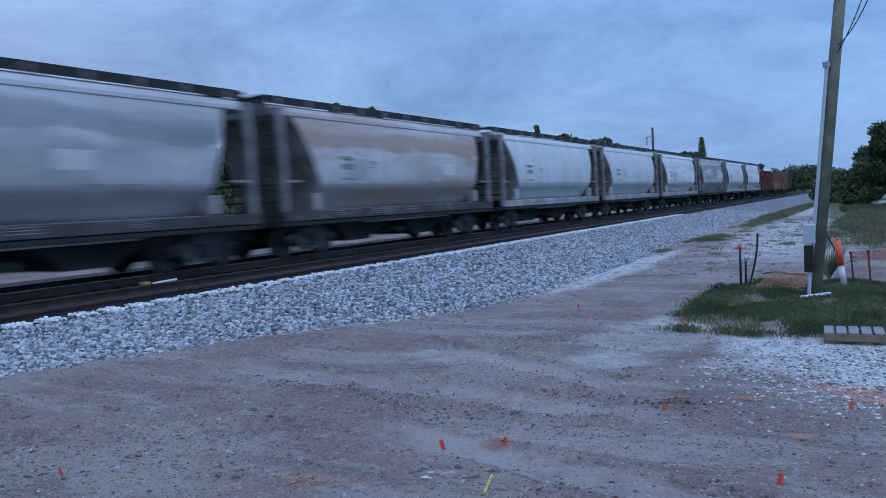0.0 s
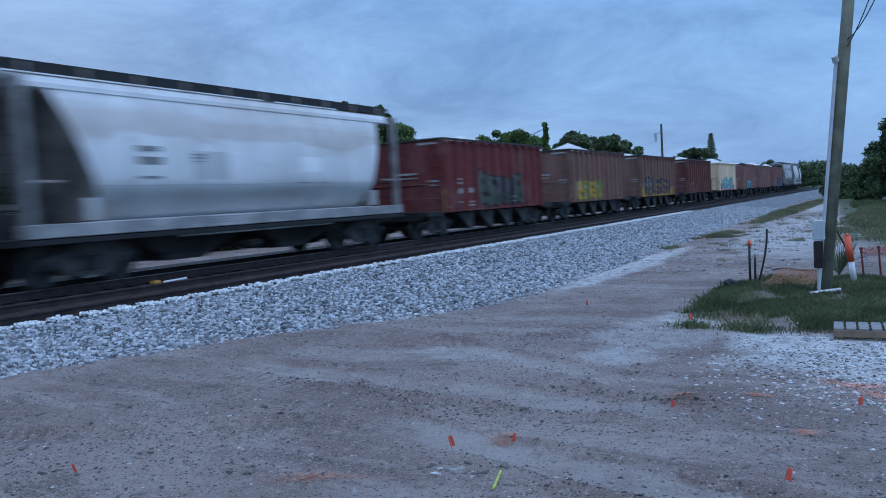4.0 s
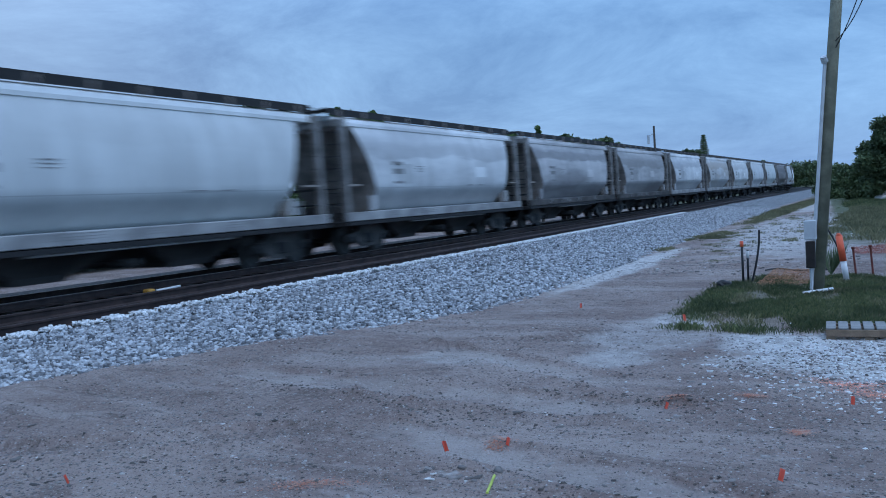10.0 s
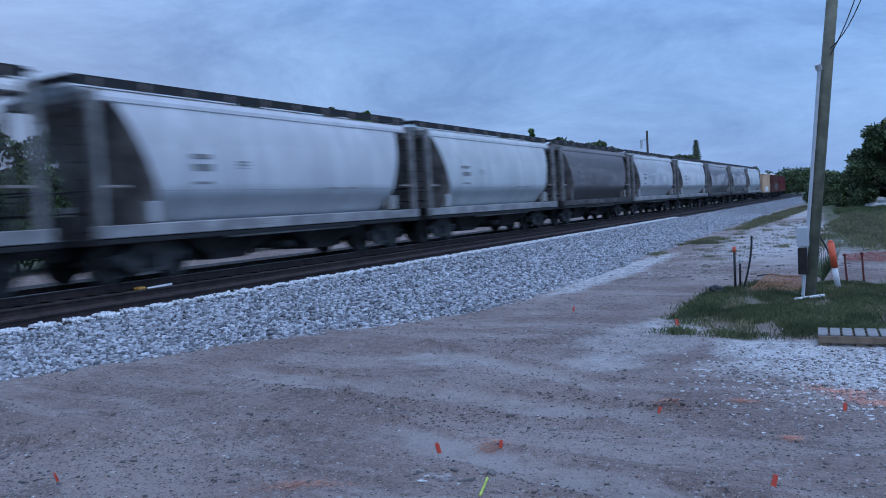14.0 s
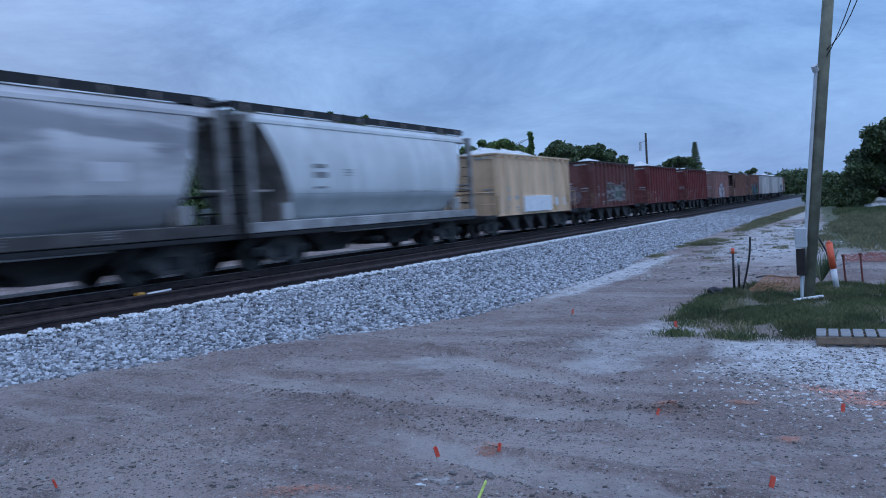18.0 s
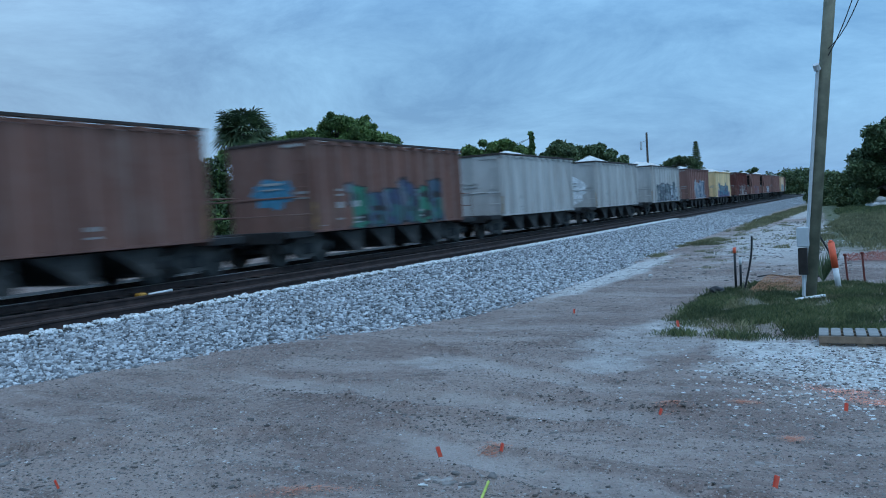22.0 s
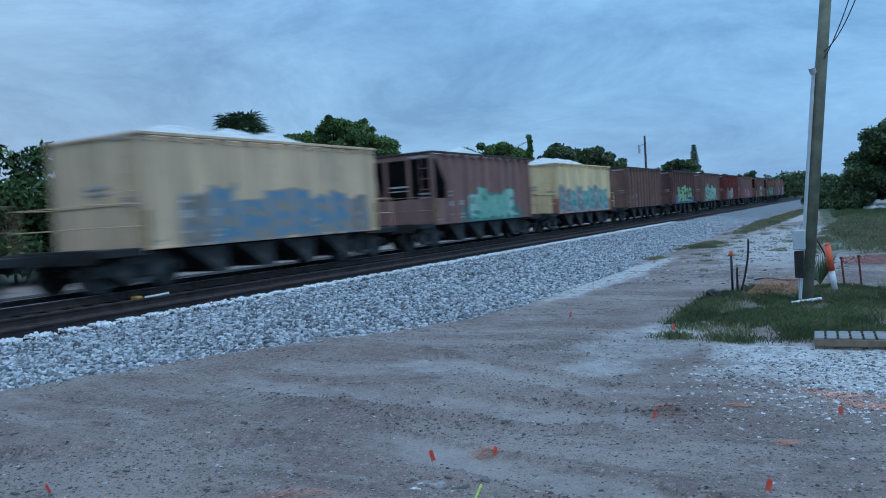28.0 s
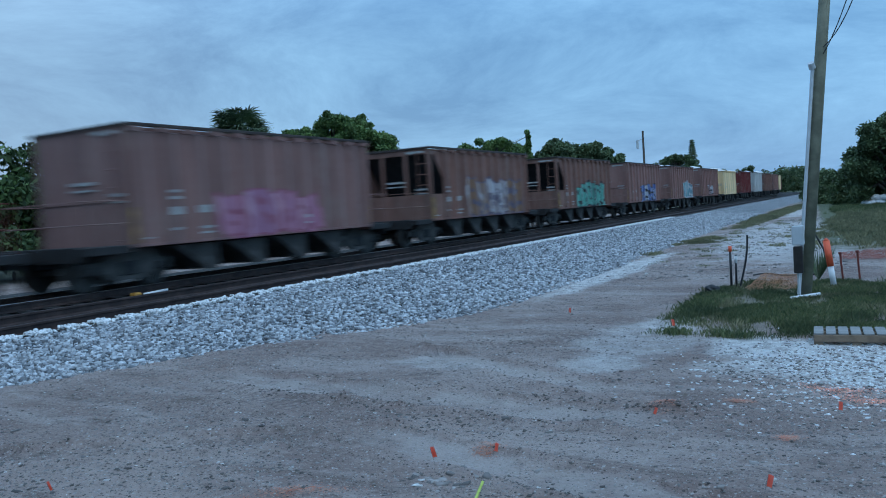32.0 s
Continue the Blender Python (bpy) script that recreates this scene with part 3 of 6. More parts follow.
def build_ground():
    """One sheet, fine near the camera, out to the horizon."""
    xs = [-2500, -700, -250, -120, -60, -35] + list(np.arange(-24, -9.0, 0.5)) + list(np.arange(-9, 3.0, 0.07)) + list(np.arange(3, 8.01, 0.4)) + [12, 20, 40, 90, 250, 700, 2500]
    ys = [-2500, -600, -150, -40, -12, -4] + list(np.arange(0, 2.4, 0.4)) + list(np.arange(2.4, 10, 0.06)) + list(np.arange(10, 26, 0.32)) + steps(26, 3500, 1.0, 1.12, 500)[0:]
    V = []
    for y in ys:
        for x in xs:
            z = 0.0
            if -24 < x < 8 and 0 < y < 60:
                z = ground_z(x, y)
            V.append((x, y, z))
    n = len(xs)
    F = [(j * n + i, j * n + i + 1, (j + 1) * n + i + 1, (j + 1) * n + i) for j in range(len(ys) - 1) for i in range(n - 1)]
    me = raw_mesh("ground", V, F, M_GROUND)
    me.polygons.foreach_set("use_smooth", [True] * len(me.polygons))
    structure("ground", me, "packed grey-brown dirt with pale shell sand and tyre tracks")


def side(s, off, z):
    return along(s) @ Vector((off, 0, z - RAIL))


def foot(y):
    """How far out from the train's centre line the new ballast runs."""
    k = min(max((y - 3.0) / 10.0, 0.0), 1.0)
    k = k * k * (3 - 2 * k)
    return 5.7 + 3.95 * k - 0.55 * min(max((y - 14) / 25, 0.0), 1.0)


def strip(name, material, ss, offs, rough, label):
    """A long bed whose cross-section is given by offs(s): rows of (off, z)."""
    V, F, n = [], [], 0
    for s in ss:
        row = offs(s)
        n = len(row)
        for off, z in row:
            p = side(s, off, z)
            p.z += rough * noise.noise(Vector((p.x * 2.1, p.y * 2.1, 0))) + rough * 0.7 * noise.noise(Vector((p.x * 6, p.y * 6, 3)))
            V.append(p)
    for j in range(len(ss) - 1):
        for i in range(n - 1):
            F.append((j * n + i, j * n + i + 1, (j + 1) * n + i + 1, (j + 1) * n + i))
    me = raw_mesh(name, [tuple(v) for v in V], F, material)
    return structure(name, me, label)


def sleeper_spots(s0, last, gap):
    rng, s, out = random.Random(5), s0, []
    while s < last:
        out.append(s)
        s += gap * rng.uniform(0.96, 1.04)
    return out


SIDING_SPOTS = sleeper_spots(-8, 112, 0.5)


def shoulder(s):
    f = foot(s)
    row = []
    near = min(abs(s - q) for q in SIDING_SPOTS) if s < 60 else 0.2
    lift = 0.21 * min(1.0, near / 0.16) - 0.15
    for i in range(15):
        u = i / 14
        off = 5.02 + (f - 5.02) * u
        z = 0.31 + (lift if i < 2 else 0.0) if u < 0.12 else 0.31 - 0.36 * ((u - 0.12) / 0.88) ** 0.9
        row.append((off, z))
    return row


build_ground()
S_LONG = steps(-740, -16, 24, 1.0, 24) + steps(-14, 60, 0.5, 1.0, 0.5) + steps(61, 920, 1.5, 1.05, 12)
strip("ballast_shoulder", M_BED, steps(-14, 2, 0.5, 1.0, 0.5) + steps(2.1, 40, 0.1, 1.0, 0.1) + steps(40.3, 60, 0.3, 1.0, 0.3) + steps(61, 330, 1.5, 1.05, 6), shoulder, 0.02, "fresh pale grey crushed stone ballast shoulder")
strip("track_bed_dark", M_OLDBED, S_LONG, lambda s: [(o, 0.262) for o in (0.98, 1.8, 2.6, 3.4, 4.2, 5.04)], 0.012, "dark fouled ballast between the two tracks")
strip("track_bed_grey", M_GREYBED, S_LONG, lambda s: [(-9.0, -0.06), (-5.5, 0.05), (-3.6, 0.2), (-2.2, 0.27), (-0.8, 0.265), (0.98, 0.262)], 0.012, "old grey ballast under the train")


def rail_mesh(name, s0, s1, off, material, outline):
    bm = bmesh.new()
    ss = [s0] + [s for s in range(int(s0) + 5, int(s1), 5)] + [s1]
    rings = []
    for s in ss:
        rings.append([bm.verts.new(side(s, off + x, RAIL + z)) for x, z in outline])
    n = len(outline)
    for a, b in zip(rings, rings[1:]):
        for i in range(n):
            j = (i + 1) % n
            bm.faces.new((a[i], a[j], b[j], b[i]))
    bm.faces.new(rings[0][::-1])
    bm.faces.new(rings[-1])
    return finish(bm, name, material)


WEB = [(-0.07, -0.17), (0.07, -0.17), (0.07, -0.155), (0.012, -0.13), (0.012, -0.045), (0.036, -0.036), (0.036, -0.008), (-0.036, -0.008), (-0.036, -0.036), (-0.012, -0.045), (-0.012, -0.13), (-0.07, -0.155)]
HEAD = [(-0.034, -0.0075), (0.034, -0.0075), (0.030, 0.0), (-0.030, 0.0)]


def build_track(name, off, s0, s1, gap, last, label):
    base = tagged(new(name), label=label, category="railway track", kind="structure")
    for k in (-1, 1):
        r = new("rail", rail_mesh("rail", s0, s1, off + k * 0.753, M_RAIL, WEB))
        r.parent = base
        h = new("rail_head", rail_mesh("rail_head", s0, s1, off + k * 0.753, M_RAILTOP if off == 0 else M_RAIL, HEAD))
        h.parent = r
        h["label"] = "running surface of the rail"
    bm = bmesh.new()
    add_box(bm, -1.3, 1.3, -0.115, 0.115, -0.18, 0.0)
    bmesh.ops.bevel(bm, geom=bm.edges[:], offset=0.012, segments=1, affect="EDGES")
    me = finish(bm, "sleeper", M_SLEEPER)
    rng = random.Random(8)
    for s in sleeper_spots(max(s0, -14), last, gap):
        o = new("sleeper", me)
        o.parent = base
        o.matrix_basis = along(s) @ pose(off + rng.uniform(-0.05, 0.05), 0, -0.172 + rng.uniform(-0.012, 0.004), 0, 0, rng.uniform(-1.2, 1.2))
    return base


build_track("main_track", 0.0, -735, 910, 0.55, 60, "dark wooden sleepers and worn steel rails under the train")
build_track("siding_track", SIDING, -8, 113, 0.5, 112, "unused track with rust-brown rails on creosoted sleepers")


# ------------------------------------------------------------------ wagons
def truck_parts(car, y):
    """A two-axle bogie; returns its wheelsets."""
    bm = bmesh.new()
    add_box(bm, -1.05, 1.05, y - 0.2, y + 0.2, 0.42, 0.72)
    tr = part("truck", bm, M_TRUCK, car, "dusty cast-steel bogie")
    for k in (-1, 1):
        bm = bmesh.new()
        x0, x1 = sorted((k * 0.97, k * 1.12))
        out = [(y - 1.12, 0.36), (y - 1.12, 0.6), (y - 0.72, 0.64), (y - 0.42, 0.86), (y + 0.42, 0.86), (y + 0.72, 0.64), (y + 1.12, 0.6), (y + 1.12, 0.36), (y + 0.74, 0.4), (y + 0.42, 0.2), (y - 0.42, 0.2), (y - 0.74, 0.4)]
        add_prism(bm, out, x0, x1, "x")
        part("side_frame", bm, M_TRUCK, tr)
        box_part("spring_nest", tr, M_STEEL, min(k * 1.121, k * 1.17), max(k * 1.121, k * 1.17), y - 0.2, y + 0.2, 0.3, 0.6, 0.02)
        for q in (-0.89, 0.89):
            rod_part("bearing_cap", tr, M_STEEL, (k * 1.1, y + q, 0.45), (k * 1.2, y + q, 0.45), 0.1)
    sets = []
    for q in (-0.89, 0.89):
        bm = bmesh.new()
        add_rod(bm, (-0.95, 0, 0), (0.95, 0, 0), 0.075, seg=8)
        for k in (-1, 1):
            a, b = k * 0.70, k * 0.83
            add_rod(bm, (a, 0, 0), (b, 0, 0), 0.45, 0.44, seg=20)
            add_rod(bm, (k * 0.68, 0, 0), (k * 0.70, 0, 0), 0.475, seg=20)
            add_rod(bm, (b, 0, 0), (k * 0.87, 0, 0), 0.14, seg=10)
            add_box(bm, k * 0.835 - 0.01, k * 0.835 + 0.01, -0.05, 0.05, 0.16, 0.38)
        w = part("wheelset", bm, M_WHEEL, tr)
        w.location = (0, y + q, 0.45)
        sets.append(w)
    return sets


def couplers(car, end):
    for k in (-1, 1):
        bm = bmesh.new()
        y0, y1 = sorted((k * (end - 0.7), k * (end - 0.12)))
        add_box(bm, -0.09, 0.09, y0, y1, 0.72, 0.92)
        y0, y1 = sorted((k * (end - 0.16), k * (end + 0.04)))
        add_box(bm, -0.15, 0.15 - 0.1, y0, y1, 0.66, 0.97)
        part("coupler", bm, M_STEEL, car)
        rod_part("air_hose", car, M_BLACK, (k * 0.3, k * (end - 0.5), 0.75), (k * 0.34, k * (end - 0.2), 0.42), 0.03, seg=6)


def mound(seed, half_w=1.45, half_l=4.4, z0=3.40, peaks=3):
    """A heaped load of crushed stone."""
    rng = random.Random(seed)
    tops = [(-3.0 + 6.0 * (i + 0.5 + rng.uniform(-0.35, 0.35)) / peaks, rng.uniform(0.4, 0.7), rng.uniform(1.9, 3.0)) for i in range(peaks)]
    nx, ny, V, F = 15, 49, [], []
    for j in range(ny):
        for i in range(nx):
            u, v = i / (nx - 1) * 2 - 1, j / (ny - 1) * 2 - 1
            x, y = u * half_w, v * half_l
            h = max(t[1] * max(0.0, 1 - math.hypot((y - t[0]) / t[2], u * 0.85)) for t in tops)
            z = z0 + 0.10 + h * 1.05 * (1 - abs(u) ** 3) - 0.12 * abs(u) ** 4
            z += 0.05 * noise.noise(Vector((x * 3, y * 3, seed))) + 0.025 * noise.noise(Vector((x * 9, y * 9, seed)))
            V.append((x, y, z))
    for j in range(ny - 1):
        for i in range(nx - 1):
            F.append((j * nx + i, j * nx + i + 1, (j + 1) * nx + i + 1, (j + 1) * nx + i))
    me = raw_mesh("stone_load", V, F, M_LOAD)
    me.polygons.foreach_set("use_smooth", [True] * len(me.polygons))
    return me


PAINT_PARTS = ("side_sheet", "side_post", "end_sheet", "end_stiffener", "ladder", "hand_rail", "rail_post", "side_sill", "end_panel", "diagonal_brace", "corner_post")
HL = 4.53      # half length of an open wagon's body
HW = 1.575


def open_wagon(kind):
    """An open-top stone hopper wagon; kind: plain, cage (slope sheets exposed at the ends) or braced."""
    car = new("open_hopper_wagon")
    p0 = wagon_paint("wagon_paint_base", (0.15, 0.075, 0.07))
    sill, top = 0.92, 3.46 if kind == "smooth" else 3.55
    for k in (-1, 1):
        bm = bmesh.new()
        if kind == "cage" and k > 0:
            out = [(-HL, sill), (HL, sill), (HL, top - 0.17), (-HL, top - 0.17), (-HL, 3.3), (-HL + 0.35, 3.3), (-HL + 1.35, 1.85), (-HL, 1.85)]
        else:
            out = [(-HL, sill), (HL, sill), (HL, top - 0.17), (-HL, top - 0.17)]
        x0, x1 = sorted((k * (HW - 0.07), k * (HW - 0.045)))
        add_prism(bm, out, x0, x1, "x")
        part("side_sheet", bm, p0, car)
        # the sheet steps inward under the top rail and leaves a pocket between the posts
        bm = bmesh.new()
        add_prism(bm, [(k * (HW - 0.072), top - 0.171), (k * (HW - 0.046), top - 0.171), (k * (HW - 0.16), top - 0.13), (k * (HW - 0.16), top - 0.061), (k * (HW - 0.19), top - 0.061), (k * (HW - 0.19), top - 0.15)], -HL + 0.01, HL - 0.01, "y")
        part("side_sheet", bm, p0, car)
        n = 12
        for i in range(n):
            y = -HL + 0.22 + (2 * HL - 0.44) * i / (n - 1)
            if kind == "cage" and y < -3.6:
                continue
            d = 0.02 if kind == "smooth" else 0.05 if kind == "braced" else 0.085
            bm = bmesh.new()
            a, b = sorted((k * (HW - 0.047), k * (HW - 0.047 + d)))
            add_prism(bm, [(a, y - 0.08), (b, y - 0.05), (b, y + 0.05), (a, y + 0.08)] if k > 0 else [(b, y - 0.08), (a, y - 0.05), (a, y + 0.05), (b, y + 0.08)], sill + 0.05, top - 0.172, "z")
            a, b = sorted((k * (HW - 0.155), k * (HW - 0.03 + d)))
            add_box(bm, a, b, y - 0.16, y + 0.16, top - 0.171, top - 0.0615)
            part("side_post", bm, p0, car)
        a, b = sorted((k * (HW - 0.08), k * (HW + 0.045)))
        box_part("top_chord", car, M_CHORD, a, b, -HL - 0.03, HL + 0.03, top - 0.06, top + 0.015, 0.01, "dark top rail")
        a, b = sorted((k * (HW - 0.1), k * (HW - 0.02)))
        box_part("side_sill", car, p0, a, b, -HL, HL, sill - 0.035, sill + 0.03, 0.008)
        if kind == "braced":
            for e in (-1, 1):
                bm = bmesh.new()
                a, b = sorted((k * (HW - 0.045), k * (HW + 0.005)))
                add_prism(bm, [(e * (HL - 0.95), top - 0.1), (e * (HL - 0.8), top - 0.1), (e * (HL - 0.12), sill + 0.1), (e * (HL - 0.27), sill + 0.1)], a, b, "x")
                part("diagonal_brace", bm, p0, car)
    for e in (-1, 1):
        y0, y1 = sorted((e * (HL - 0.03), e * (HL - 0.0)))
        if kind == "cage" and e < 0:
            box_part("end_panel", car, p0, -HW + 0.08, HW - 0.08, y0, y1, 0.8, 1.85, 0.006)
            box_part("end_panel", car, p0, -HW + 0.08, HW - 0.08, y0, y1, 3.3, top - 0.061, 0.006)
            bm = bmesh.new()
            add_prism(bm, [(e * (HL - 0.3), 3.4), (e * (HL - 0.34), 3.4), (e * (HL - 2.3), 1.0), (e * (HL - 2.26), 1.0)], -HW + 0.09, HW - 0.09, "x")
            part("slope_sheet", bm, M_STEEL, car, "dark slope sheet behind open end")
            for k in (-1, 1):
                a, b = sorted((k * (HW - 0.17), k * (HW - 0.02)))
                c, d = sorted((e * (HL + 0.02), e * (HL - 0.12)))
                box_part("corner_post", car, p0, a, b, c, d, 1.852, 3.298, 0.008)
            for k in (-0.5, 0.5):
                box_part("corner_post", car, p0, k - 0.05, k + 0.05, min(e * HL, e * HL - e * 0.1), max(e * HL, e * HL - e * 0.1), 1.852, 3.298, 0.006)
        else:
            box_part("end_sheet", car, p0, -HW + 0.075, HW - 0.075, y0, y1, 0.8, top - 0.061, 0.0)
            a, b = sorted((e * (HL + 0.001), e * (HL + 0.03)))
            box_part("end_stiffener", car, p0, -HW + 0.1, HW - 0.1, a, b, 1.9, 1.95, 0.006)
        a, b = sorted((e * (HL - 0.06), e * (HL + 0.05)))
        box_part("top_chord", car, M_CHORD, -HW + 0.081, HW - 0.081, a, b, top - 0.06, top + 0.015, 0.01, "dark top rail")
        # end platform, rails and ladder
        a, b = sorted((e * (HL + 0.001), e * (HL + 1.12)))
        box_part("end_platform", car, M_STEEL, -HW + 0.05, HW - 0.05, a, b, 0.78, 0.95, 0.01)
        for z in (1.42, 1.9):
            bm = bmesh.new()
            q = HL + 1.05
            add_tube(bm, [(-1.45, e * HL, z), (-1.45, e * (q - 0.06), z), (-1.39, e * q, z), (1.39, e * q, z), (1.45, e * (q - 0.06), z), (1.45, e * HL, z)], 0.013)
            part("hand_rail", bm, M_STEEL, car)
        for x in (-1.42, 1.42):
            rod_part("rail_post", car, M_STEEL, (x, e * (HL + 1.03), 0.95), (x, e * (HL + 1.03), 1.9), 0.014, seg=6)
        bm = bmesh.new()
        for i in range(7):
            z = 1.05 + i * 0.38
            add_rod(bm, (HW - 0.5, e * (HL + 0.09), z), (HW - 0.1, e * (HL + 0.09), z), 0.014, seg=5)
        for q in (HW - 0.5, HW - 0.1):
            add_rod(bm, (q, e * (HL + 0.09), 0.95), (q, e * (HL + 0.09), 3.42), 0.016, seg=5)
        part("ladder", bm, M_STEEL, car)
        y0, y1 = sorted((e * (HL + 1.12), e * (HL + 1.22)))
        box_part("end_sill", car, M_STEEL, -1.3, 1.3, y0, y1, 0.66, 0.98, 0.012)
    box_part("centre_sill", car, M_STEEL, -0.22, 0.22, -HL - 1.1, HL + 1.1, 0.55, 0.779)
    # discharge chutes
    first = None
    for i in range(4):
        y = -2.55 + 1.7 * i
        if first is None:
            bm = bmesh.new()
            rings = []
            for hx, ha, hb, z in ((1.40, -0.75, 0.62, 0.852), (1.32, -0.1, 0.66, 0.52), (1.30, 0.25, 0.72, 0.3), (1.30, 0.28, 0.70, 0.22)):
                rings.append([bm.verts.new(p) for p in ((-hx, ha, z), (hx, ha, z), (hx, hb, z), (-hx, hb, z))])
            for r, q in zip(rings, rings[1:]):
                for j in range(4):
                    bm.faces.new((r[j], r[(j + 1) % 4], q[(j + 1) % 4], q[j]))
            bm.faces.new(rings[0])
            bm.faces.new(rings[-1][::-1])
            first = part("discharge_chute", bm, M_HOPPER, car, "dusty grey discharge chute")
            first.location = (0, y, 0)
        else:
            again(first, pose(0, y, 0))
    box_part("brake_cylinder", car, M_STEEL, 0.3, 0.7, HL + 0.2, HL + 0.9, 1.0, 1.4, 0.04)
    ld = new("stone_load", mound(3))
    ld.parent = car
    ld["label"] = "heaped pale crushed limestone load"
    # stencilled bars on side and end
    x = HW - 0.045 + 0.004
    marks = [(-3.55, 2.05, 0.5, 0.09), (-3.55, 1.9, 0.5, 0.09), (-3.55, 1.55, 0.55, 0.24), (-2.6, 1.57, 0.42, 0.24), (-3.5, 1.2, 0.4, 0.08), (-2.55, 1.2, 0.45, 0.08), (-2.55, 1.08, 0.45, 0.06), (1.1, 1.3, 0.5, 0.12), (1.1, 1.14, 0.5, 0.06), (-4.3, 1.05, 0.35, 0.05)]
    for y, z, w, h in marks:
        box_part("stencil_mark", car, M_WHITE, x, x + 0.003, y, y + w * 0.85, z, z + h * 0.75)
    for a, z, w, h in ((-0.3, 2.3, 0.75, 0.1), (-0.3, 2.16, 0.75, 0.06), (0.95, 2.0, 0.4, 0.1), (0.95, 1.86, 0.4, 0.06), (0.6, 3.34, 0.7, 0.11)):
        box_part("stencil_mark", car, M_WHITE, a, a + w, -HL - 0.034, -HL - 0.001, z, z + h * 0.7)
    for y in (-4.5, 4.28):
        box_part("corner_stripe", car, plain("ochre_stripe", (0.30, 0.17, 0.045), 0.7, 0, 0.5, 4), x, x + 0.003, y, y + 0.22, 0.97, 1.75)
    couplers(car, 6.4)
    for y in (-4.35, 4.35):
        truck_parts(car, y)
    return car


def tank_section(n=16):
    """Half cross-section of the covered wagon's round-sided body: x and z from the sill plate to the eave."""
    pts = []
    for i in range(n):
        z = 1.28 + (3.88 - 1.28) * i / (n - 1)
        if z < 1.95:
            x = 1.585 - 0.52 * ((1.95 - z) / 0.67) ** 1.15
        elif z < 2.35:
            x = 1.60 - 0.015 * ((2.35 - z) / 0.4) ** 2
        else:
            x = 1.60 - 0.32 * ((z - 2.35) / 1.53) ** 2.0
        pts.append((x, z))
    return pts


def covered_wagon():
    """A round-sided covered cement hopper wagon with roof walk and open end cages."""
    car = new("covered_hopper_wagon")
    p0 = tank_paint("tank_paint_base", (0.5, 0.5, 0.49))
    sec = tank_section()
    z0, z1 = sec[0][1], sec[-1][1]

    def reach(z):
        u = (z - z0) / (z1 - z0)
        return 4.4 + 0.88 * u ** 1.2

    for k in (1, -1):
        bm = bmesh.new()
        ny = 8
        grid = [[bm.verts.new((k * x, -reach(z) + 2 * reach(z) * j / ny, z)) for x, z in sec] for j in range(ny + 1)]
        for j in range(ny):
            for i in range(len(sec) - 1):
                bm.faces.new((grid[j][i], grid[j + 1][i], grid[j + 1][i + 1], grid[j][i + 1]))
        part("tank_side", bm, p0, car, "", True)
    for e in (-1, 1):
        bm = bmesh.new()
        rows = [[bm.verts.new((-x, e * reach(z), z)), bm.verts.new((x, e * reach(z), z))] for x, z in sec]
        for a, b in zip(rows, rows[1:]):
            bm.faces.new((a[0], a[1], b[1], b[0]))
        part("slope_sheet", bm, M_SLOPE, car, "grimy sloping end sheet", True)
    # roof
    bm = bmesh.new()
    prof = [(-1.27, 3.86), (-1.31, 3.885), (-1.29, 3.98), (-1.2, 4.1), (-1.0, 4.19), (-0.4, 4.24), (0.4, 4.24), (1.0, 4.19), (1.2, 4.1), (1.29, 3.98), (1.31, 3.885), (1.27, 3.86)]
    add_prism(bm, prof, -5.95, 5.95, "y")
    part("roof", bm, p0, car)
    # roof walk: dark grating carried on pale brackets
    for k in (-1, 1):
        a, b = sorted((k * 0.72, k * 1.12))
        box_part("roof_walk", car, M_STEEL, a, b, -6.1, 6.1, 4.37, 4.41, label="dark steel grating walk")
        # walk's edge, deepened into a dark sheet standing for the shaded recess below
        bm = bmesh.new()
        a, b = sorted((k * 1.10, k * 1.135))
        add_box(bm, a, b, -6.1, 6.1, 4.2, 4.368)
        part("walk_side", bm, M_STEEL, car)
        br = None
        for i in range(10):
            y = -5.6 + 11.2 * i / 9
            if br is None:
                bm = bmesh.new()
                a, b = sorted((k * 1.138, k * 1.17))
                add_box(bm, a, b, -0.035, 0.035, 4.06, 4.37)
                br = part("walk_bracket", bm, M_SLOPE, car)
                br.location = (0, y, 0)
            else:
                again(br, pose(0, y, 0))
    for i in range(4):
        y = -3.9 + 2.6 * i
        rod_part("roof_hatch", car, p0, (0, y, 4.2), (0, y, 4.36), 0.38, seg=14)
    # side sills and skirts
    for k in (-1, 1):
        a, b = sorted((k * 1.44, k * 1.56))
        box_part("side_sill", car, M_SLOPE if k < 0 else M_SILL, a, b, -6.1, 6.1, 1.0, 1.27, 0.015)
        a, b = sorted((k * 1.15, k * 1.439))
        box_part("sill_shelf", car, p0, a, b, -4.6, 4.6, 1.22, 1.28)
        a, b = sorted((k * 1.40, k * 1.58))
        box_part("sill_flange", car, M_STEEL, a, b, -6.1, 6.1, 0.88, 0.979)
        # rows of small dark lettering along the sill
        if k > 0:
            rod_part("train_pipe", car, M_SILL, (1.5, -2.6, 0.85), (1.5, 2.6, 0.85), 0.028, seg=8, label="pale pipe below the sill")
            for q, w in ((-3.9, 0.5), (-2.2, 1.2), (-0.3, 0.7), (2.4, 0.35)):
                bm = bmesh.new()
                for z in (1.1, 1.16, 1.22):
                    add_box(bm, 1.545, 1.5625, q, q + w, z, z + 0.018)
                part("stencil_mark", bm, M_FAINT, car)
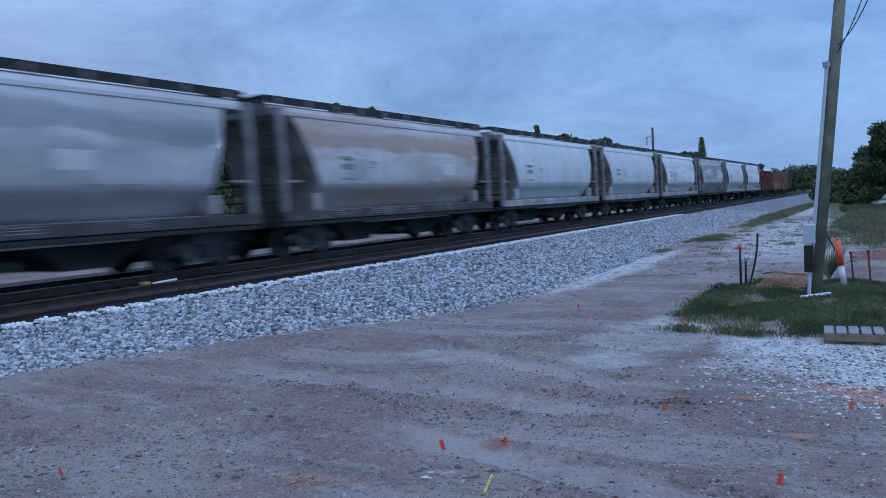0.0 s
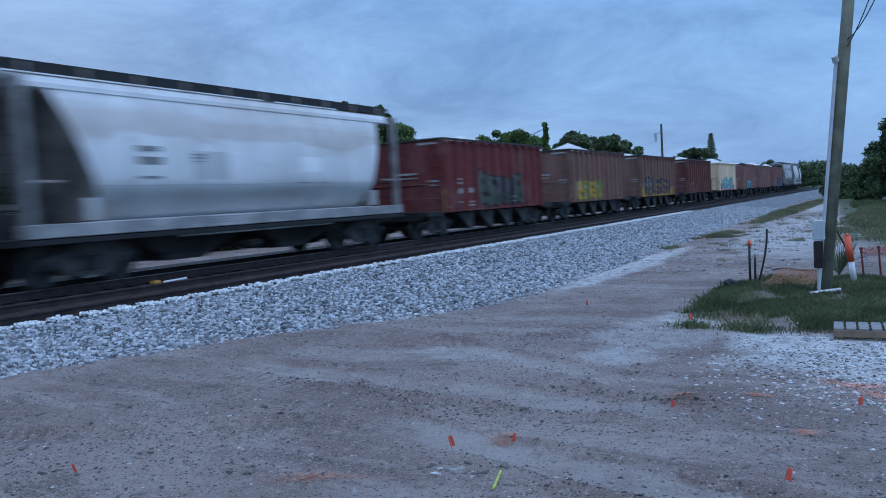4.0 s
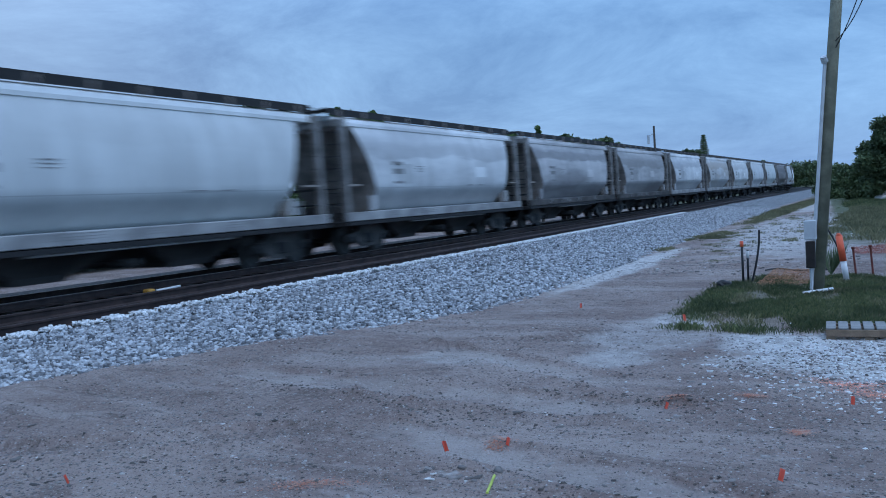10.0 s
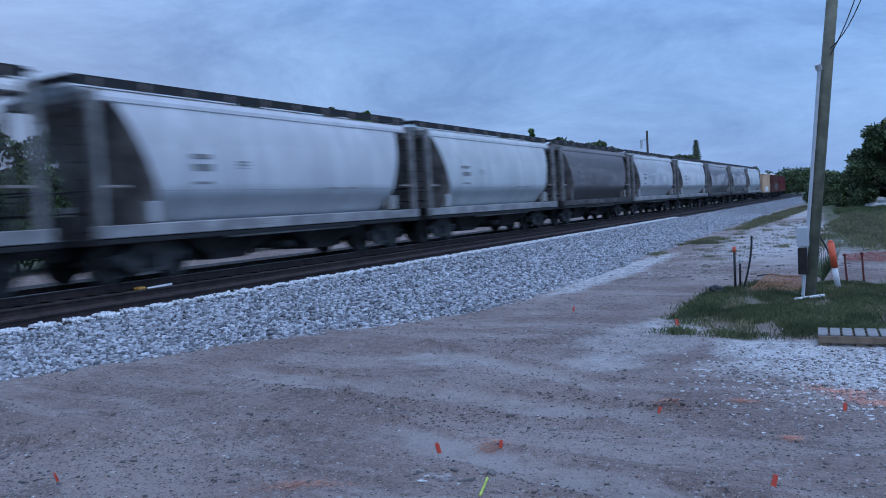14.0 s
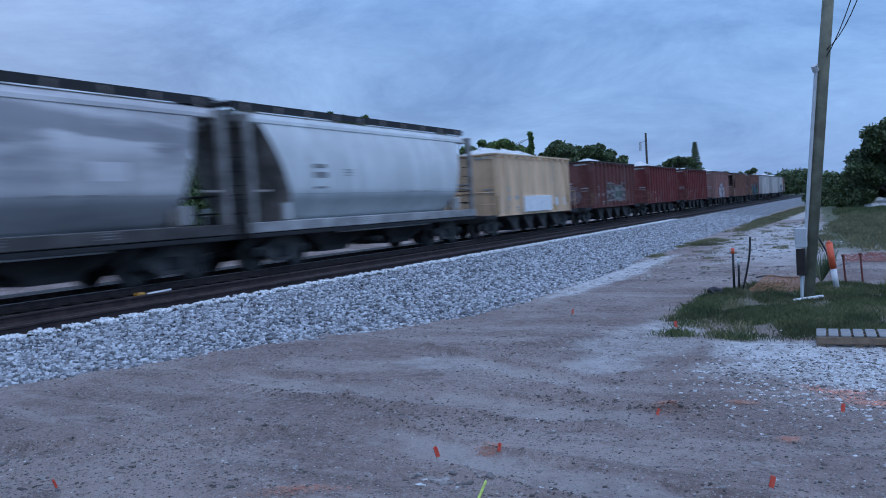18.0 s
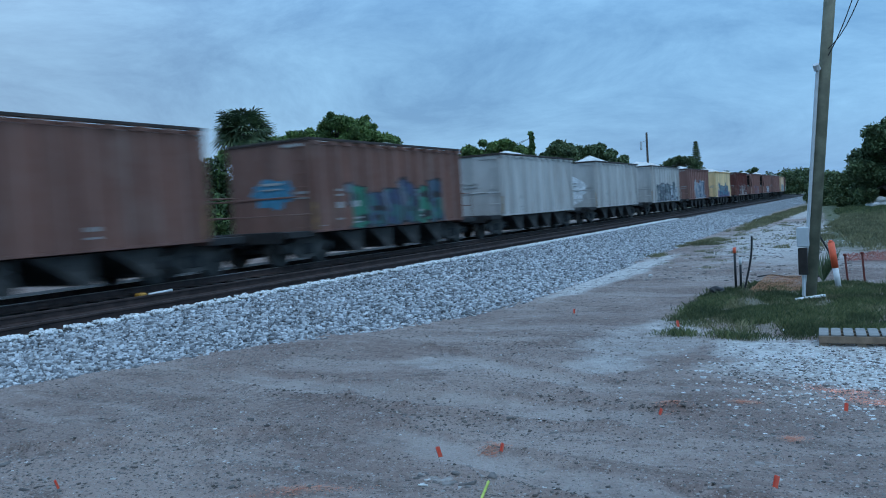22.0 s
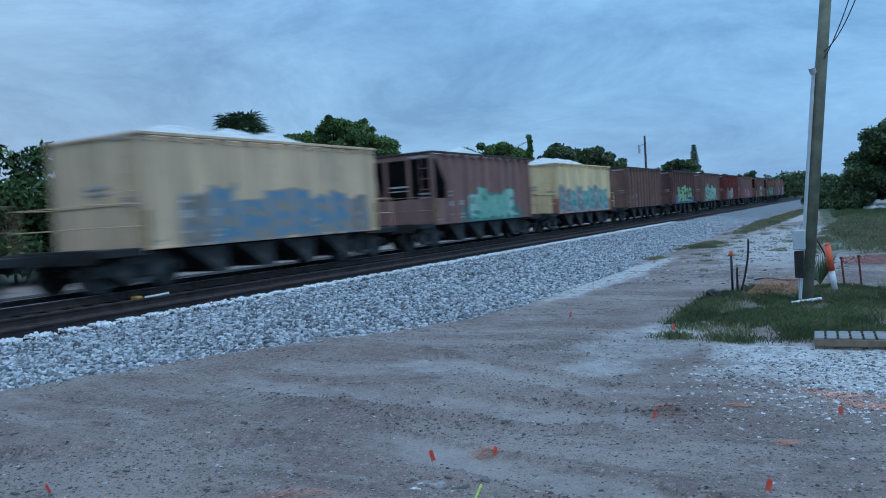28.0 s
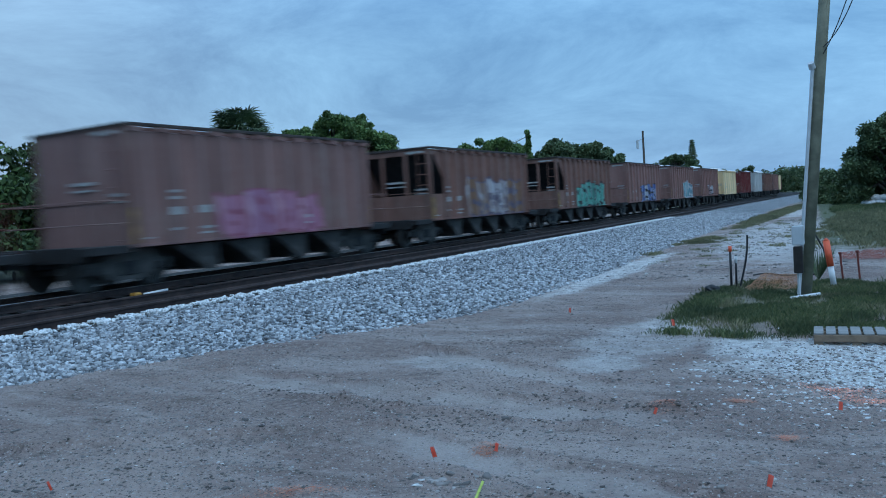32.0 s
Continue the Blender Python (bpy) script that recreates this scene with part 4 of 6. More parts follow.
    for e in (-1, 1):
        y0, y1 = sorted((e * 4.6, e * 6.2))
        box_part("end_platform", car, M_STEEL, -1.45, 1.45, y0, y1, 0.86, 1.0, 0.01)
        for k in (-1, 1):
            a, b = sorted((k * 1.38, k * 1.54))
            c, d = sorted((e * 5.84, e * 6.0))
            box_part("corner_post", car, M_CAGE, a, b, c, d, 1.001, 4.06, 0.01)
            a, b = sorted((k * 1.42, k * 1.54))
            c, d = sorted((e * 4.55, e * 4.78))
            box_part("tank_foot", car, p0, a, b, c, d, 1.301, 1.75, 0.01)
            a, b = sorted((k * 1.40, k * 1.46))
            c, d = sorted((e * 5.2, e * 5.839))
            box_part("cage_rail", car, M_SLOPE, a, b, c, d, 2.05, 2.11, 0.008)
            bm = bmesh.new()
            for i in range(8):
                z = 1.15 + 0.36 * i
                add_rod(bm, (k * 1.0, e * 6.16, z), (k * 1.42, e * 6.16, z), 0.014, seg=5)
            add_rod(bm, (k * 1.0, e * 6.16, 1.0), (k * 1.0, e * 6.16, 4.38), 0.018, seg=5)
            add_rod(bm, (k * 1.42, e * 6.16, 1.0), (k * 1.42, e * 6.16, 3.9), 0.018, seg=5)
            part("ladder", bm, M_STEEL, car)
        a, b = sorted((e * 5.85, e * 5.97))
        box_part("end_beam", car, M_CAGE, -1.379, 1.379, a, b, 3.86, 4.06, 0.01)
        box_part("cross_walk", car, M_STEEL, -1.1, 1.1, min(e * 5.7, e * 6.25), max(e * 5.7, e * 6.25), 4.33, 4.369)
        bm = bmesh.new()
        for z in (1.55, 2.0):
            add_rod(bm, (-1.4, e * 6.12, z), (1.4, e * 6.12, z), 0.02, seg=6)
        part("hand_rail", bm, M_STEEL, car)
        bm = bmesh.new()
        add_box(bm, -0.25, 0.25, min(e * 4.9, e * 5.9), max(e * 4.9, e * 5.9), 1.0, 1.5)
        part("brake_gear", bm, M_HOPPER, car)
    box_part("centre_sill", car, M_STEEL, -0.22, 0.22, -6.2, 6.2, 0.55, 0.855)
    first = None
    for y in (-1.85, 1.85):
        if first is None:
            bm = bmesh.new()
            rings = []
            for hx, hy, z in ((1.16, 2.0, 1.281), (1.12, 1.7, 0.9), (0.8, 0.65, 0.42), (0.75, 0.6, 0.28)):
                rings.append([bm.verts.new(p) for p in ((-hx, -hy, z), (hx, -hy, z), (hx, hy, z), (-hx, hy, z))])
            for r, q in zip(rings, rings[1:]):
                for j in range(4):
                    bm.faces.new((r[j], r[(j + 1) % 4], q[(j + 1) % 4], q[j]))
            bm.faces.new(rings[0])
            bm.faces.new(rings[-1][::-1])
            first = part("discharge_hopper", bm, M_HOPPER, car, "grimy discharge hopper")
            first.location = (0, y, 0)
        else:
            again(first, pose(0, y, 0))
    rod_part("outlet_pipe", car, M_TRUCK, (-1.2, 0, 0.5), (1.2, 0, 0.5), 0.1)
    box_part("jacking_pad", car, M_WHITE, 1.541, 1.56, 4.56, 4.76, 1.305, 1.74, 0.003, "white painted reflector plate")
    for q, z, w, h in ((-3.6, 2.72, 0.55, 0.1), (-3.6, 2.42, 0.6, 0.17), (-3.6, 2.12, 0.55, 0.06), (-2.2, 2.66, 0.4, 0.025), (-2.2, 2.58, 0.4, 0.025), (-2.2, 2.5, 0.35, 0.025), (1.2, 2.0, 0.6, 0.025), (2.1, 2.0, 0.5, 0.025)):
        box_part("stencil_mark", car, M_FAINT, 1.54, 1.603, q, q + w, z, z + h)
    for e in (-1, 1):
        a, b = sorted((e * 4.35, e * 4.549))
        box_part("end_gusset", car, M_SLOPE, 1.30, 1.42, a, b, 1.281, 2.3, 0.01)
    done = set()
    for o in car.children:
        o.location.y *= 1.045
        if o.data.name not in done:
            done.add(o.data.name)
            for v in o.data.vertices:
                v.co.y *= 1.045
    couplers(car, 6.75)
    for y in (-4.75, 4.75):
        truck_parts(car, y)
    return car


MAROON, RED, BROWN, MAUVE, CREAM, BEIGE, TAN, GREY = (0.14, 0.038, 0.03), (0.165, 0.024, 0.021), (0.205, 0.096, 0.07), (0.275, 0.136, 0.112), (0.86, 0.6, 0.31), (0.82, 0.595, 0.37), (0.76, 0.51, 0.31), (0.5, 0.48, 0.455)
INK = (0.02, 0.025, 0.03)
TEAL, LIME, MINT, PINK, BLUE, PALE, GOLD, VIOLET = (0.03, 0.25, 0.25), (0.22, 0.50, 0.14), (0.30, 0.60, 0.45), (0.42, 0.16, 0.21), (0.06, 0.13, 0.35), (0.5, 0.52, 0.55), (0.55, 0.32, 0.03), (0.13, 0.08, 0.3)
# gap before the wagon along the train, kind, paint, load, graffiti, what the graffiti looks like
OPEN = [
    (111.7, "plain", RED, 1, (-1.5, 2.6, 1.0, 2.3, INK, (0.06, 0.1, 0.07), (0.01, 0.01, 0.01), 1), "black"),
    (124.4, "plain", BROWN, 1, (-3.5, 0.5, 1.0, 2.0, (0.16, 0.2, 0.05), GOLD, (0.2, 0.16, 0.03), 2), "yellow-green"),
    (137.0, "plain", BROWN, 1, (-3.6, 3.2, 0.95, 2.2, (0.025, 0.03, 0.045), (0.09, 0.05, 0.09), (0.26, 0.15, 0.05), 3, (0.46, 0.27, 0.04)), "black and yellow"),
    (150.1, "plain", MAROON, 1, None, ""),
    (163.1, "smooth", BEIGE, 3, (-2.9, 2.9, 1.0, 2.15, (0.02, 0.27, 0.25), (0.06, 0.33, 0.32), (0.42, 0.5, 0.5), 5, (0.3, 0.05, 0.06)), "teal and red"),
    (176.1, "plain", MAUVE, 1, (-1.4, 1.9, 0.9, 1.9, (0.1, 0.42, 0.5), TEAL, (0.03, 0.05, 0.06), 6), "turquoise"),
    (188.9, "plain", MAUVE, 3, None, ""),
    (202.0, "plain", MAUVE, 1, (-1.9, 3.4, 0.95, 2.2, (0.085, 0.09, 0.105), (0.11, 0.118, 0.13), (0.06, 0.065, 0.075), 8, (0.06, 0.28, 0.42)), "slate and blue"),
    (431.2, "braced", TAN, 2, None, ""),
    (443.8, "plain", MAROON, 1, (-1.6, 2.5, 1.2, 2.4, (0.09, 0.05, 0.05), (0.10, 0.15, 0.12), (0.3, 0.3, 0.3), 10), "faded grey-green"),
    (456.4, "plain", RED, 1, None, ""),
    (469.4, "plain", RED, 1, None, ""),
    (482.4, "plain", (0.31, 0.158, 0.135), 1, (-1.2, 1.6, 0.9, 2.3, PALE, (0.3, 0.3, 0.32), (0.2, 0.12, 0.12), 13), "white"),
    (495.5, "cage", BROWN, 0, None, ""),
    (508.5, "plain", BROWN, 1, (-2.6, 3.2, 0.9, 2.3, (0.04, 0.07, 0.14), (0.03, 0.2, 0.13), INK, 15), "navy and green"),
    (521.2, "braced", GREY, 1, None, ""),
    (534.0, "braced", GREY, 1, None, ""),
    (546.8, "braced", GREY, 2, (-2.8, 4.0, 0.95, 2.25, (0.04, 0.075, 0.09), (0.45, 0.49, 0.53), (0.05, 0.06, 0.09), 18), "black and white"),
    (559.5, "plain", MAUVE, 1, (-1.8, 2.9, 0.9, 2.5, (0.33, 0.42, 0.5), (0.12, 0.18, 0.25), (0.5, 0.5, 0.52), 19), "pale blue"),
    (572.5, "smooth", CREAM, 2, (-2.6, 3.2, 0.95, 2.25, (0.015, 0.12, 0.19), (0.08, 0.2, 0.26), (0.05, 0.03, 0.1), 20, (0.12, 0.08, 0.24)), "violet and teal"),
    (585.3, "plain", MAROON, 1, (-2.4, 4.2, 0.9, 2.1, (0.09, 0.04, 0.04), (0.13, 0.05, 0.05), (0.42, 0.4, 0.38), 21), "white outline"),
    (598.0, "cage", MAUVE, 1, (-1.0, 3.6, 0.9, 2.0, (0.18, 0.11, 0.12), (0.25, 0.2, 0.22), (0.3, 0.12, 0.12), 22), "faded pink"),
    (610.9, "cage", MAUVE, 1, (-0.5, 2.8, 0.9, 1.9, PALE, (0.2, 0.18, 0.2), INK, 23), "white"),
    (624.0, "plain", MAUVE, 0, None, ""),
    (637.0, "smooth", TAN, 2, (-3.3, 4.3, 0.9, 2.2, (0.2, 0.17, 0.15), (0.10, 0.24, 0.34), (0.3, 0.25, 0.2), 25), "blue and grey"),
    (649.8, "cage", MAUVE, 1, (-1.6, 2.9, 0.95, 2.2, (0.2, 0.5, 0.36), (0.4, 0.6, 0.52), (0.07, 0.28, 0.22), 26, (0.1, 0.2, 0.17)), "mint green"),
    (662.4, "smooth", CREAM, 2, (-4.1, 4.2, 0.95, 2.3, (0.2, 0.17, 0.165), (0.03, 0.34, 0.3), (0.4, 0.38, 0.37), 27, (0.34, 0.1, 0.09)), "grey, teal and red"),
    (675.2, "plain", BROWN, 0, None, ""),
    (688.0, "plain", (0.13, 0.05, 0.042), 0, (-2.4, 3.1, 0.95, 2.35, (0.3, 0.55, 0.2), (0.36, 0.58, 0.32), (0.05, 0.1, 0.09), 29, (0.13, 0.17, 0.42)), "lime green"),
    (700.9, "plain", (0.215, 0.11, 0.088), 1, (-3.1, 2.9, 0.95, 2.4, (0.34, 0.58, 0.48), (0.3, 0.55, 0.36), (0.14, 0.27, 0.24), 30, (0.32, 0.13, 0.15)), "mint green"),
    (713.6, "plain", RED, 0, (-3.2, 1.2, 0.95, 2.05, (0.34, 0.44, 0.4), (0.28, 0.3, 0.26), (0.22, 0.1, 0.08), 31), "mint and rust"),
    (726.3, "plain", (0.25, 0.13, 0.11), 0, (-1.8, 2.2, 0.92, 2.05, (0.42, 0.17, 0.24), (0.36, 0.16, 0.25), (0.3, 0.09, 0.14), 32), "pink"),
    (739.3, "cage", BROWN, 0, (-1.4, 3.9, 0.9, 2.4, (0.42, 0.4, 0.42), (0.22, 0.12, 0.07), (0.12, 0.1, 0.14), 33), "white and orange"),
    (752.3, "cage", BROWN, 0, (-1.6, 3.6, 0.9, 2.3, (0.03, 0.12, 0.10), (0.12, 0.4, 0.32), INK, 34), "green"),
    (765.2, "plain", MAUVE, 0, (-1.0, 3.2, 0.9, 2.1, BLUE, PALE, INK, 35), "blue and white"),
    (778.0, "plain", MAUVE, 1, (0.3, 4.2, 0.9, 2.3, (0.2, 0.42, 0.45), (0.15, 0.3, 0.35), PALE, 36), "pale teal"),
    (790.8, "plain", MAUVE, 1, (-1.0, 1.6, 1.0, 2.0, PALE, (0.3, 0.2, 0.2), INK, 37), "white"),
    (803.6, "smooth", CREAM, 2, None, ""),
    (816.4, "plain", RED, 1, None, ""),
    (829.2, "braced", GREY, 1, None, ""),
    (842.0, "plain", BROWN, 1, None, ""),
    (854.8, "plain", MAUVE, 1, None, ""),
    (867.6, "smooth", CREAM, 1, None, ""),
    (880.4, "plain", MAUVE, 1, None, ""),
]
PALEGREY, WHITEISH, DULL, SAGE = (0.66, 0.655, 0.65), (0.8, 0.79, 0.77), (0.58, 0.55, 0.535), (0.65, 0.66, 0.64)
# gap before the wagon, paint, smear colour, how grimy
COVERED = [
    (2.1, DULL, (0.14, 0.14, 0.15), 0.7), (15.7, DULL, (0.34, 0.19, 0.11), 0.9), (29.5, SAGE, None, 0.12), (43.2, PALEGREY, None, 0.15), (56.9, WHITEISH, (0.3, 0.3, 0.32), 0.35),
    (70.6, DULL, (0.14, 0.12, 0.11), 0.85), (84.2, SAGE, None, 0.15), (97.9, WHITEISH, (0.32, 0.2, 0.13), 0.4),
    (215.1, DULL, (0.13, 0.135, 0.145), 0.8), (228.8, SAGE, None, 0.12), (242.4, WHITEISH, (0.25, 0.25, 0.26), 0.5), (256.1, DULL, (0.15, 0.14, 0.14), 0.85), (269.6, DULL, (0.17, 0.155, 0.145), 0.75),
    (283.0, WHITEISH, (0.28, 0.28, 0.3), 0.6), (296.7, PALEGREY, (0.33, 0.25, 0.18), 0.7), (310.1, WHITEISH, (0.3, 0.27, 0.24), 0.45), (323.8, PALEGREY, None, 0.15), (337.3, SAGE, None, 0.15),
    (350.9, (0.24, 0.21, 0.2), (0.11, 0.09, 0.085), 0.8), (364.3, PALEGREY, (0.3, 0.29, 0.28), 0.4), (377.7, WHITEISH, (0.3, 0.3, 0.3), 0.25), (391.1, (0.5, 0.47, 0.46), (0.13, 0.125, 0.128), 0.9), (404.6, DULL, (0.12, 0.12, 0.125), 0.85), (417.9, SAGE, None, 0.12),
]


def repaint(ob, names, material):
    for o in ob.children_recursive:
        if o.name.split(".")[0] in names:
            o.material_slots[0].link = "OBJECT"
            o.material_slots[0].material = material


END_PATCH = {508.5: ((0.07, 0.24, 0.36), 0.8, 1.6, 2.5), 534.0: ((0.88, 0.885, 0.89), 1.0, 1.2, 2.75), 572.5: ((0.35, 0.42, 0.36), 0.55, 2.1, 2.8), 443.8: ((0.22, 0.15, 0.15), 0.9, 1.1, 2.3), 163.1: ((0.36, 0.33, 0.2), 0.9, 1.4, 2.6), 700.9: ((0.34, 0.24, 0.22), 0.6, 2.0, 2.7)}


def build_train():
    u_of = [row[0] for row in OPEN]
    cars = []
    proto = {k: open_wagon(k) for k in ("plain", "cage", "braced", "smooth")}
    used = set()
    loads = [mound(11, peaks=1), mound(23, peaks=2), mound(31, peaks=2), mound(47, peaks=3)]
    words = {MAROON: "dark maroon", RED: "red", BROWN: "brown", MAUVE: "faded mauve-brown", CREAM: "cream", BEIGE: "dirty beige", TAN: "dirty tan", GREY: "light grey"}
    for i, (u, kind, paint, load, graf, what) in enumerate(OPEN):
        u -= 0.25 if 430 < u < 560 else 0.05
        m = along(u + 6.4)
        if kind in used:
            car = copy_thing(proto[kind], m)
        else:
            car = proto[kind]
            car.matrix_basis = m
            used.add(kind)
        cars.append((u + 6.4, car, i, kind, paint, load, graf, what))
    made = []
    for s, car, i, kind, paint, load, graf, what in cars:
        mat = wagon_paint(f"wagon_paint_{i}", paint, graf, 0.75 if paint == TAN else 0.3 if paint in (CREAM, BEIGE, GREY) else 0.45)
        repaint(car, PAINT_PARTS + (("top_chord",) if paint in (CREAM, BEIGE, TAN) else ()), mat)
        for o in car.children:
            if o.name.startswith("stone_load"):
                if load:
                    o.data = loads[i % 3 if load == 1 else 3 if load == 2 else 0]
                    o.location.z = (-0.12 if load == 1 else -0.02 if load == 2 else 0.06) - (0.07 if kind == "smooth" else 0.0)
                else:
                    o.data = loads[0]
                    o.location.z = -0.85
                if kind == "cage":
                    # the load stops short of the open end
                    o.location.y, o.scale.y = 0.95, 0.7
        if u_of[i] in END_PATCH:
            color, half, z0, z1 = END_PATCH[u_of[i]]
            rng = random.Random(i)
            bm = bmesh.new()
            n = 22
            ring = [bm.verts.new((0.1 + half * math.cos(t) * q, -HL - 0.006, (z0 + z1) / 2 + (z1 - z0) / 2 * math.sin(t) * q)) for t, q in ((2 * math.pi * j / n, rng.uniform(0.75, 1.15)) for j in range(n))]
            bm.faces.new(ring)
            part("spray_patch", bm, plain(f"patch_paint_{i}", color, 0.7), car, "patch of spray paint")
        if u_of[i] == 431.2:
            for y in (2.35, 3.4):
                box_part("data_plate", car, M_PVC, HW - 0.041, HW - 0.02, y, y + 0.4, 1.2, 1.62, 0, "white data plate")
            for y, z in ((2.05, 0.97), (3.95, 1.35)):
                box_part("yellow_mark", car, M_YELLOW, HW - 0.041, HW - 0.018, y, y + 0.22, z, z + 0.32, 0, "yellow paint mark")
            box_part("painted_patch", car, plain("primer_white", (0.86, 0.86, 0.84), 0.7, 0, 0.15), HW - 0.041, HW + 0.034, -1.7, 1.7, 1.0, 1.72, 0, "white primer patch")
        text = words.get(paint, "dusty pink-brown") + " open hopper wagon" + (f", {what} spray paint" if what else ", white stencil bars") + (", heaped stone" if load else "")
        tagged(car, label=text, category="freight wagon", group="wagons of the train")
        made.append((s, car))
    base = covered_wagon()
    for i, (u, paint, smear, grime) in enumerate(COVERED):
        u -= 0.25
        car = base if i == 0 else copy_thing(base, along(u + 6.75))
        cars.append(car)
        made.append((u + 6.75, car))
    for i, (u, paint, smear, grime) in enumerate(COVERED):
        car = made[len(OPEN) + i][1]
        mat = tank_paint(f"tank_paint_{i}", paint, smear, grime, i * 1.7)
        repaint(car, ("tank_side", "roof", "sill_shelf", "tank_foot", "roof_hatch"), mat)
        repaint(car, ("side_sill",), M_GRIM if grime > 0.5 and paint[0] < 0.6 else M_SILL)
        tone = "pale grey" if paint in (PALEGREY, SAGE) else "off-white" if paint == WHITEISH else "dull grey"
        tagged(car, label=f"{tone} round-sided covered hopper wagon" + (" with dark smears" if grime > 0.4 else ", fairly clean"), category="freight wagon", group="wagons of the train")
    return made


TRAIN = build_train()


# ------------------------------------------------------------------ plants
def leaf_cloud(blobs, count, size, seed, squash=0.8):
    """Leaves scattered in the shells of several uneven clumps: arrays of triangles."""
    rng = np.random.default_rng(seed)
    vol = np.array([b[3] ** 2 for b in blobs])
    pick = rng.choice(len(blobs), count, p=vol / vol.sum())
    B = np.array(blobs)[pick]
    d = rng.normal(size=(count, 3))
    d /= np.linalg.norm(d, axis=1, keepdims=True)
    r = B[:, 3] * (0.35 + 0.55 * rng.random(count) ** 0.6 + 0.35 * rng.random(count) ** 3)
    c = B[:, :3] + d * r[:, None] * np.array([1, 1, squash])
    a = rng.normal(size=(count, 3))
    a /= np.linalg.norm(a, axis=1, keepdims=True)
    b = np.cross(a, rng.normal(size=(count, 3)))
    b /= np.linalg.norm(b, axis=1, keepdims=True)
    s = size * (0.6 + 0.8 * rng.random(count))[:, None]
    V = np.stack([c - a * s, c + b * s * 0.45, c + a * s, c - b * s * 0.45], 1).reshape(-1, 3)
    F = np.arange(count * 4).reshape(-1, 4)
    return V, F


def tree(name, label, x, y, h, blobs, leaves, size, mat, seed, trunk=0.18):
    """A tapered trunk with limbs that reach into a crown of many leaves; blobs: x, y, z, radius from the foot."""
    base = tagged(new(name), label=label, category="tree")
    base.location = (x, y, 0)
    bm = bmesh.new()
    top = Vector((0, 0, h * 0.55))
    add_rod(bm, (0, 0, -0.1), top, trunk, trunk * 0.6, 8)
    for b in blobs:
        p = Vector(b[:3])
        q = Vector((0, 0, min(h * 0.5, max(0.3, p.z * 0.55))))
        mid = q.lerp(p, 0.5) + Vector((0, 0, 0.12 * h))
        add_rod(bm, q, mid, trunk * 0.45, trunk * 0.3, 6)
        add_rod(bm, mid, p, trunk * 0.3, trunk * 0.1, 6)
    part("trunk", bm, M_BARK, base, smooth=True)
    V, F = leaf_cloud(blobs, leaves, size, seed)
    cr = new("crown", raw_mesh("crown", V, F, mat))
    cr.parent = base
    return base


def clumps(seed, n, rx, ry, z0, z1, r0, r1, round_top=True):
    rng = random.Random(seed)
    out = []
    for _ in range(n):
        u, v = rng.uniform(-1, 1), rng.uniform(-1, 1)
        z = z0 + (z1 - z0) * rng.random() * (1 - 0.55 * u * u if round_top else 1)
        out.append((u * rx, v * ry, z, rng.uniform(r0, r1)))
    return out


def palm(x, y, h, seed):
    base = tagged(new("cabbage_palm"), label="cabbage palm with a round head of dark fan leaves", category="palm tree")
    base.location = (x, y, 0)
    bm = bmesh.new()
    add_rod(bm, (0, 0, -0.1), (0.1, 0, h), 0.2, 0.16, 10)
    part("trunk", bm, M_BARK, base, smooth=True)
    rng = random.Random(seed)
    for i in range(112):
        az, el = rng.uniform(0, 2 * math.pi), math.asin(rng.uniform(-0.6, 0.9))
        d = Vector((math.cos(az) * math.cos(el), math.sin(az) * math.cos(el), math.sin(el)))
        u = d.cross(Vector((0, 0, 1))).normalized()
        u = (u + d.cross(u) * rng.uniform(-0.5, 0.5)).normalized()
        hub = Vector((0.1, 0, h)) + d * rng.uniform(0.7, 1.05)
        bm = bmesh.new()
        add_rod(bm, (0.1, 0, h), hub, 0.02, 0.014, 4)
        n = d.cross(u)
        for j in range(13):
            a = radians(-112 + 224 * j / 12)
            t = d * math.cos(a) + u * math.sin(a)
            L = 1.0 * (0.8 + 0.2 * math.cos(a)) * rng.uniform(0.8, 1.05)
            w = (u * math.cos(a) - d * math.sin(a)) * 0.05
            # each segment is stiff to two thirds and then hangs
            mid = hub + t * L * 0.5 + n * 0.02
            tip = hub + t * L * 0.97 + Vector((0, 0, -0.27 * L))
            a0 = bm.verts.new(hub)
            m0, m1 = bm.verts.new(mid + w), bm.verts.new(mid - w)
            bm.faces.new((a0, m0, m1))
            bm.faces.new((m0, bm.verts.new(tip), m1))
        part("fan_leaf", bm, M_PALM, base)


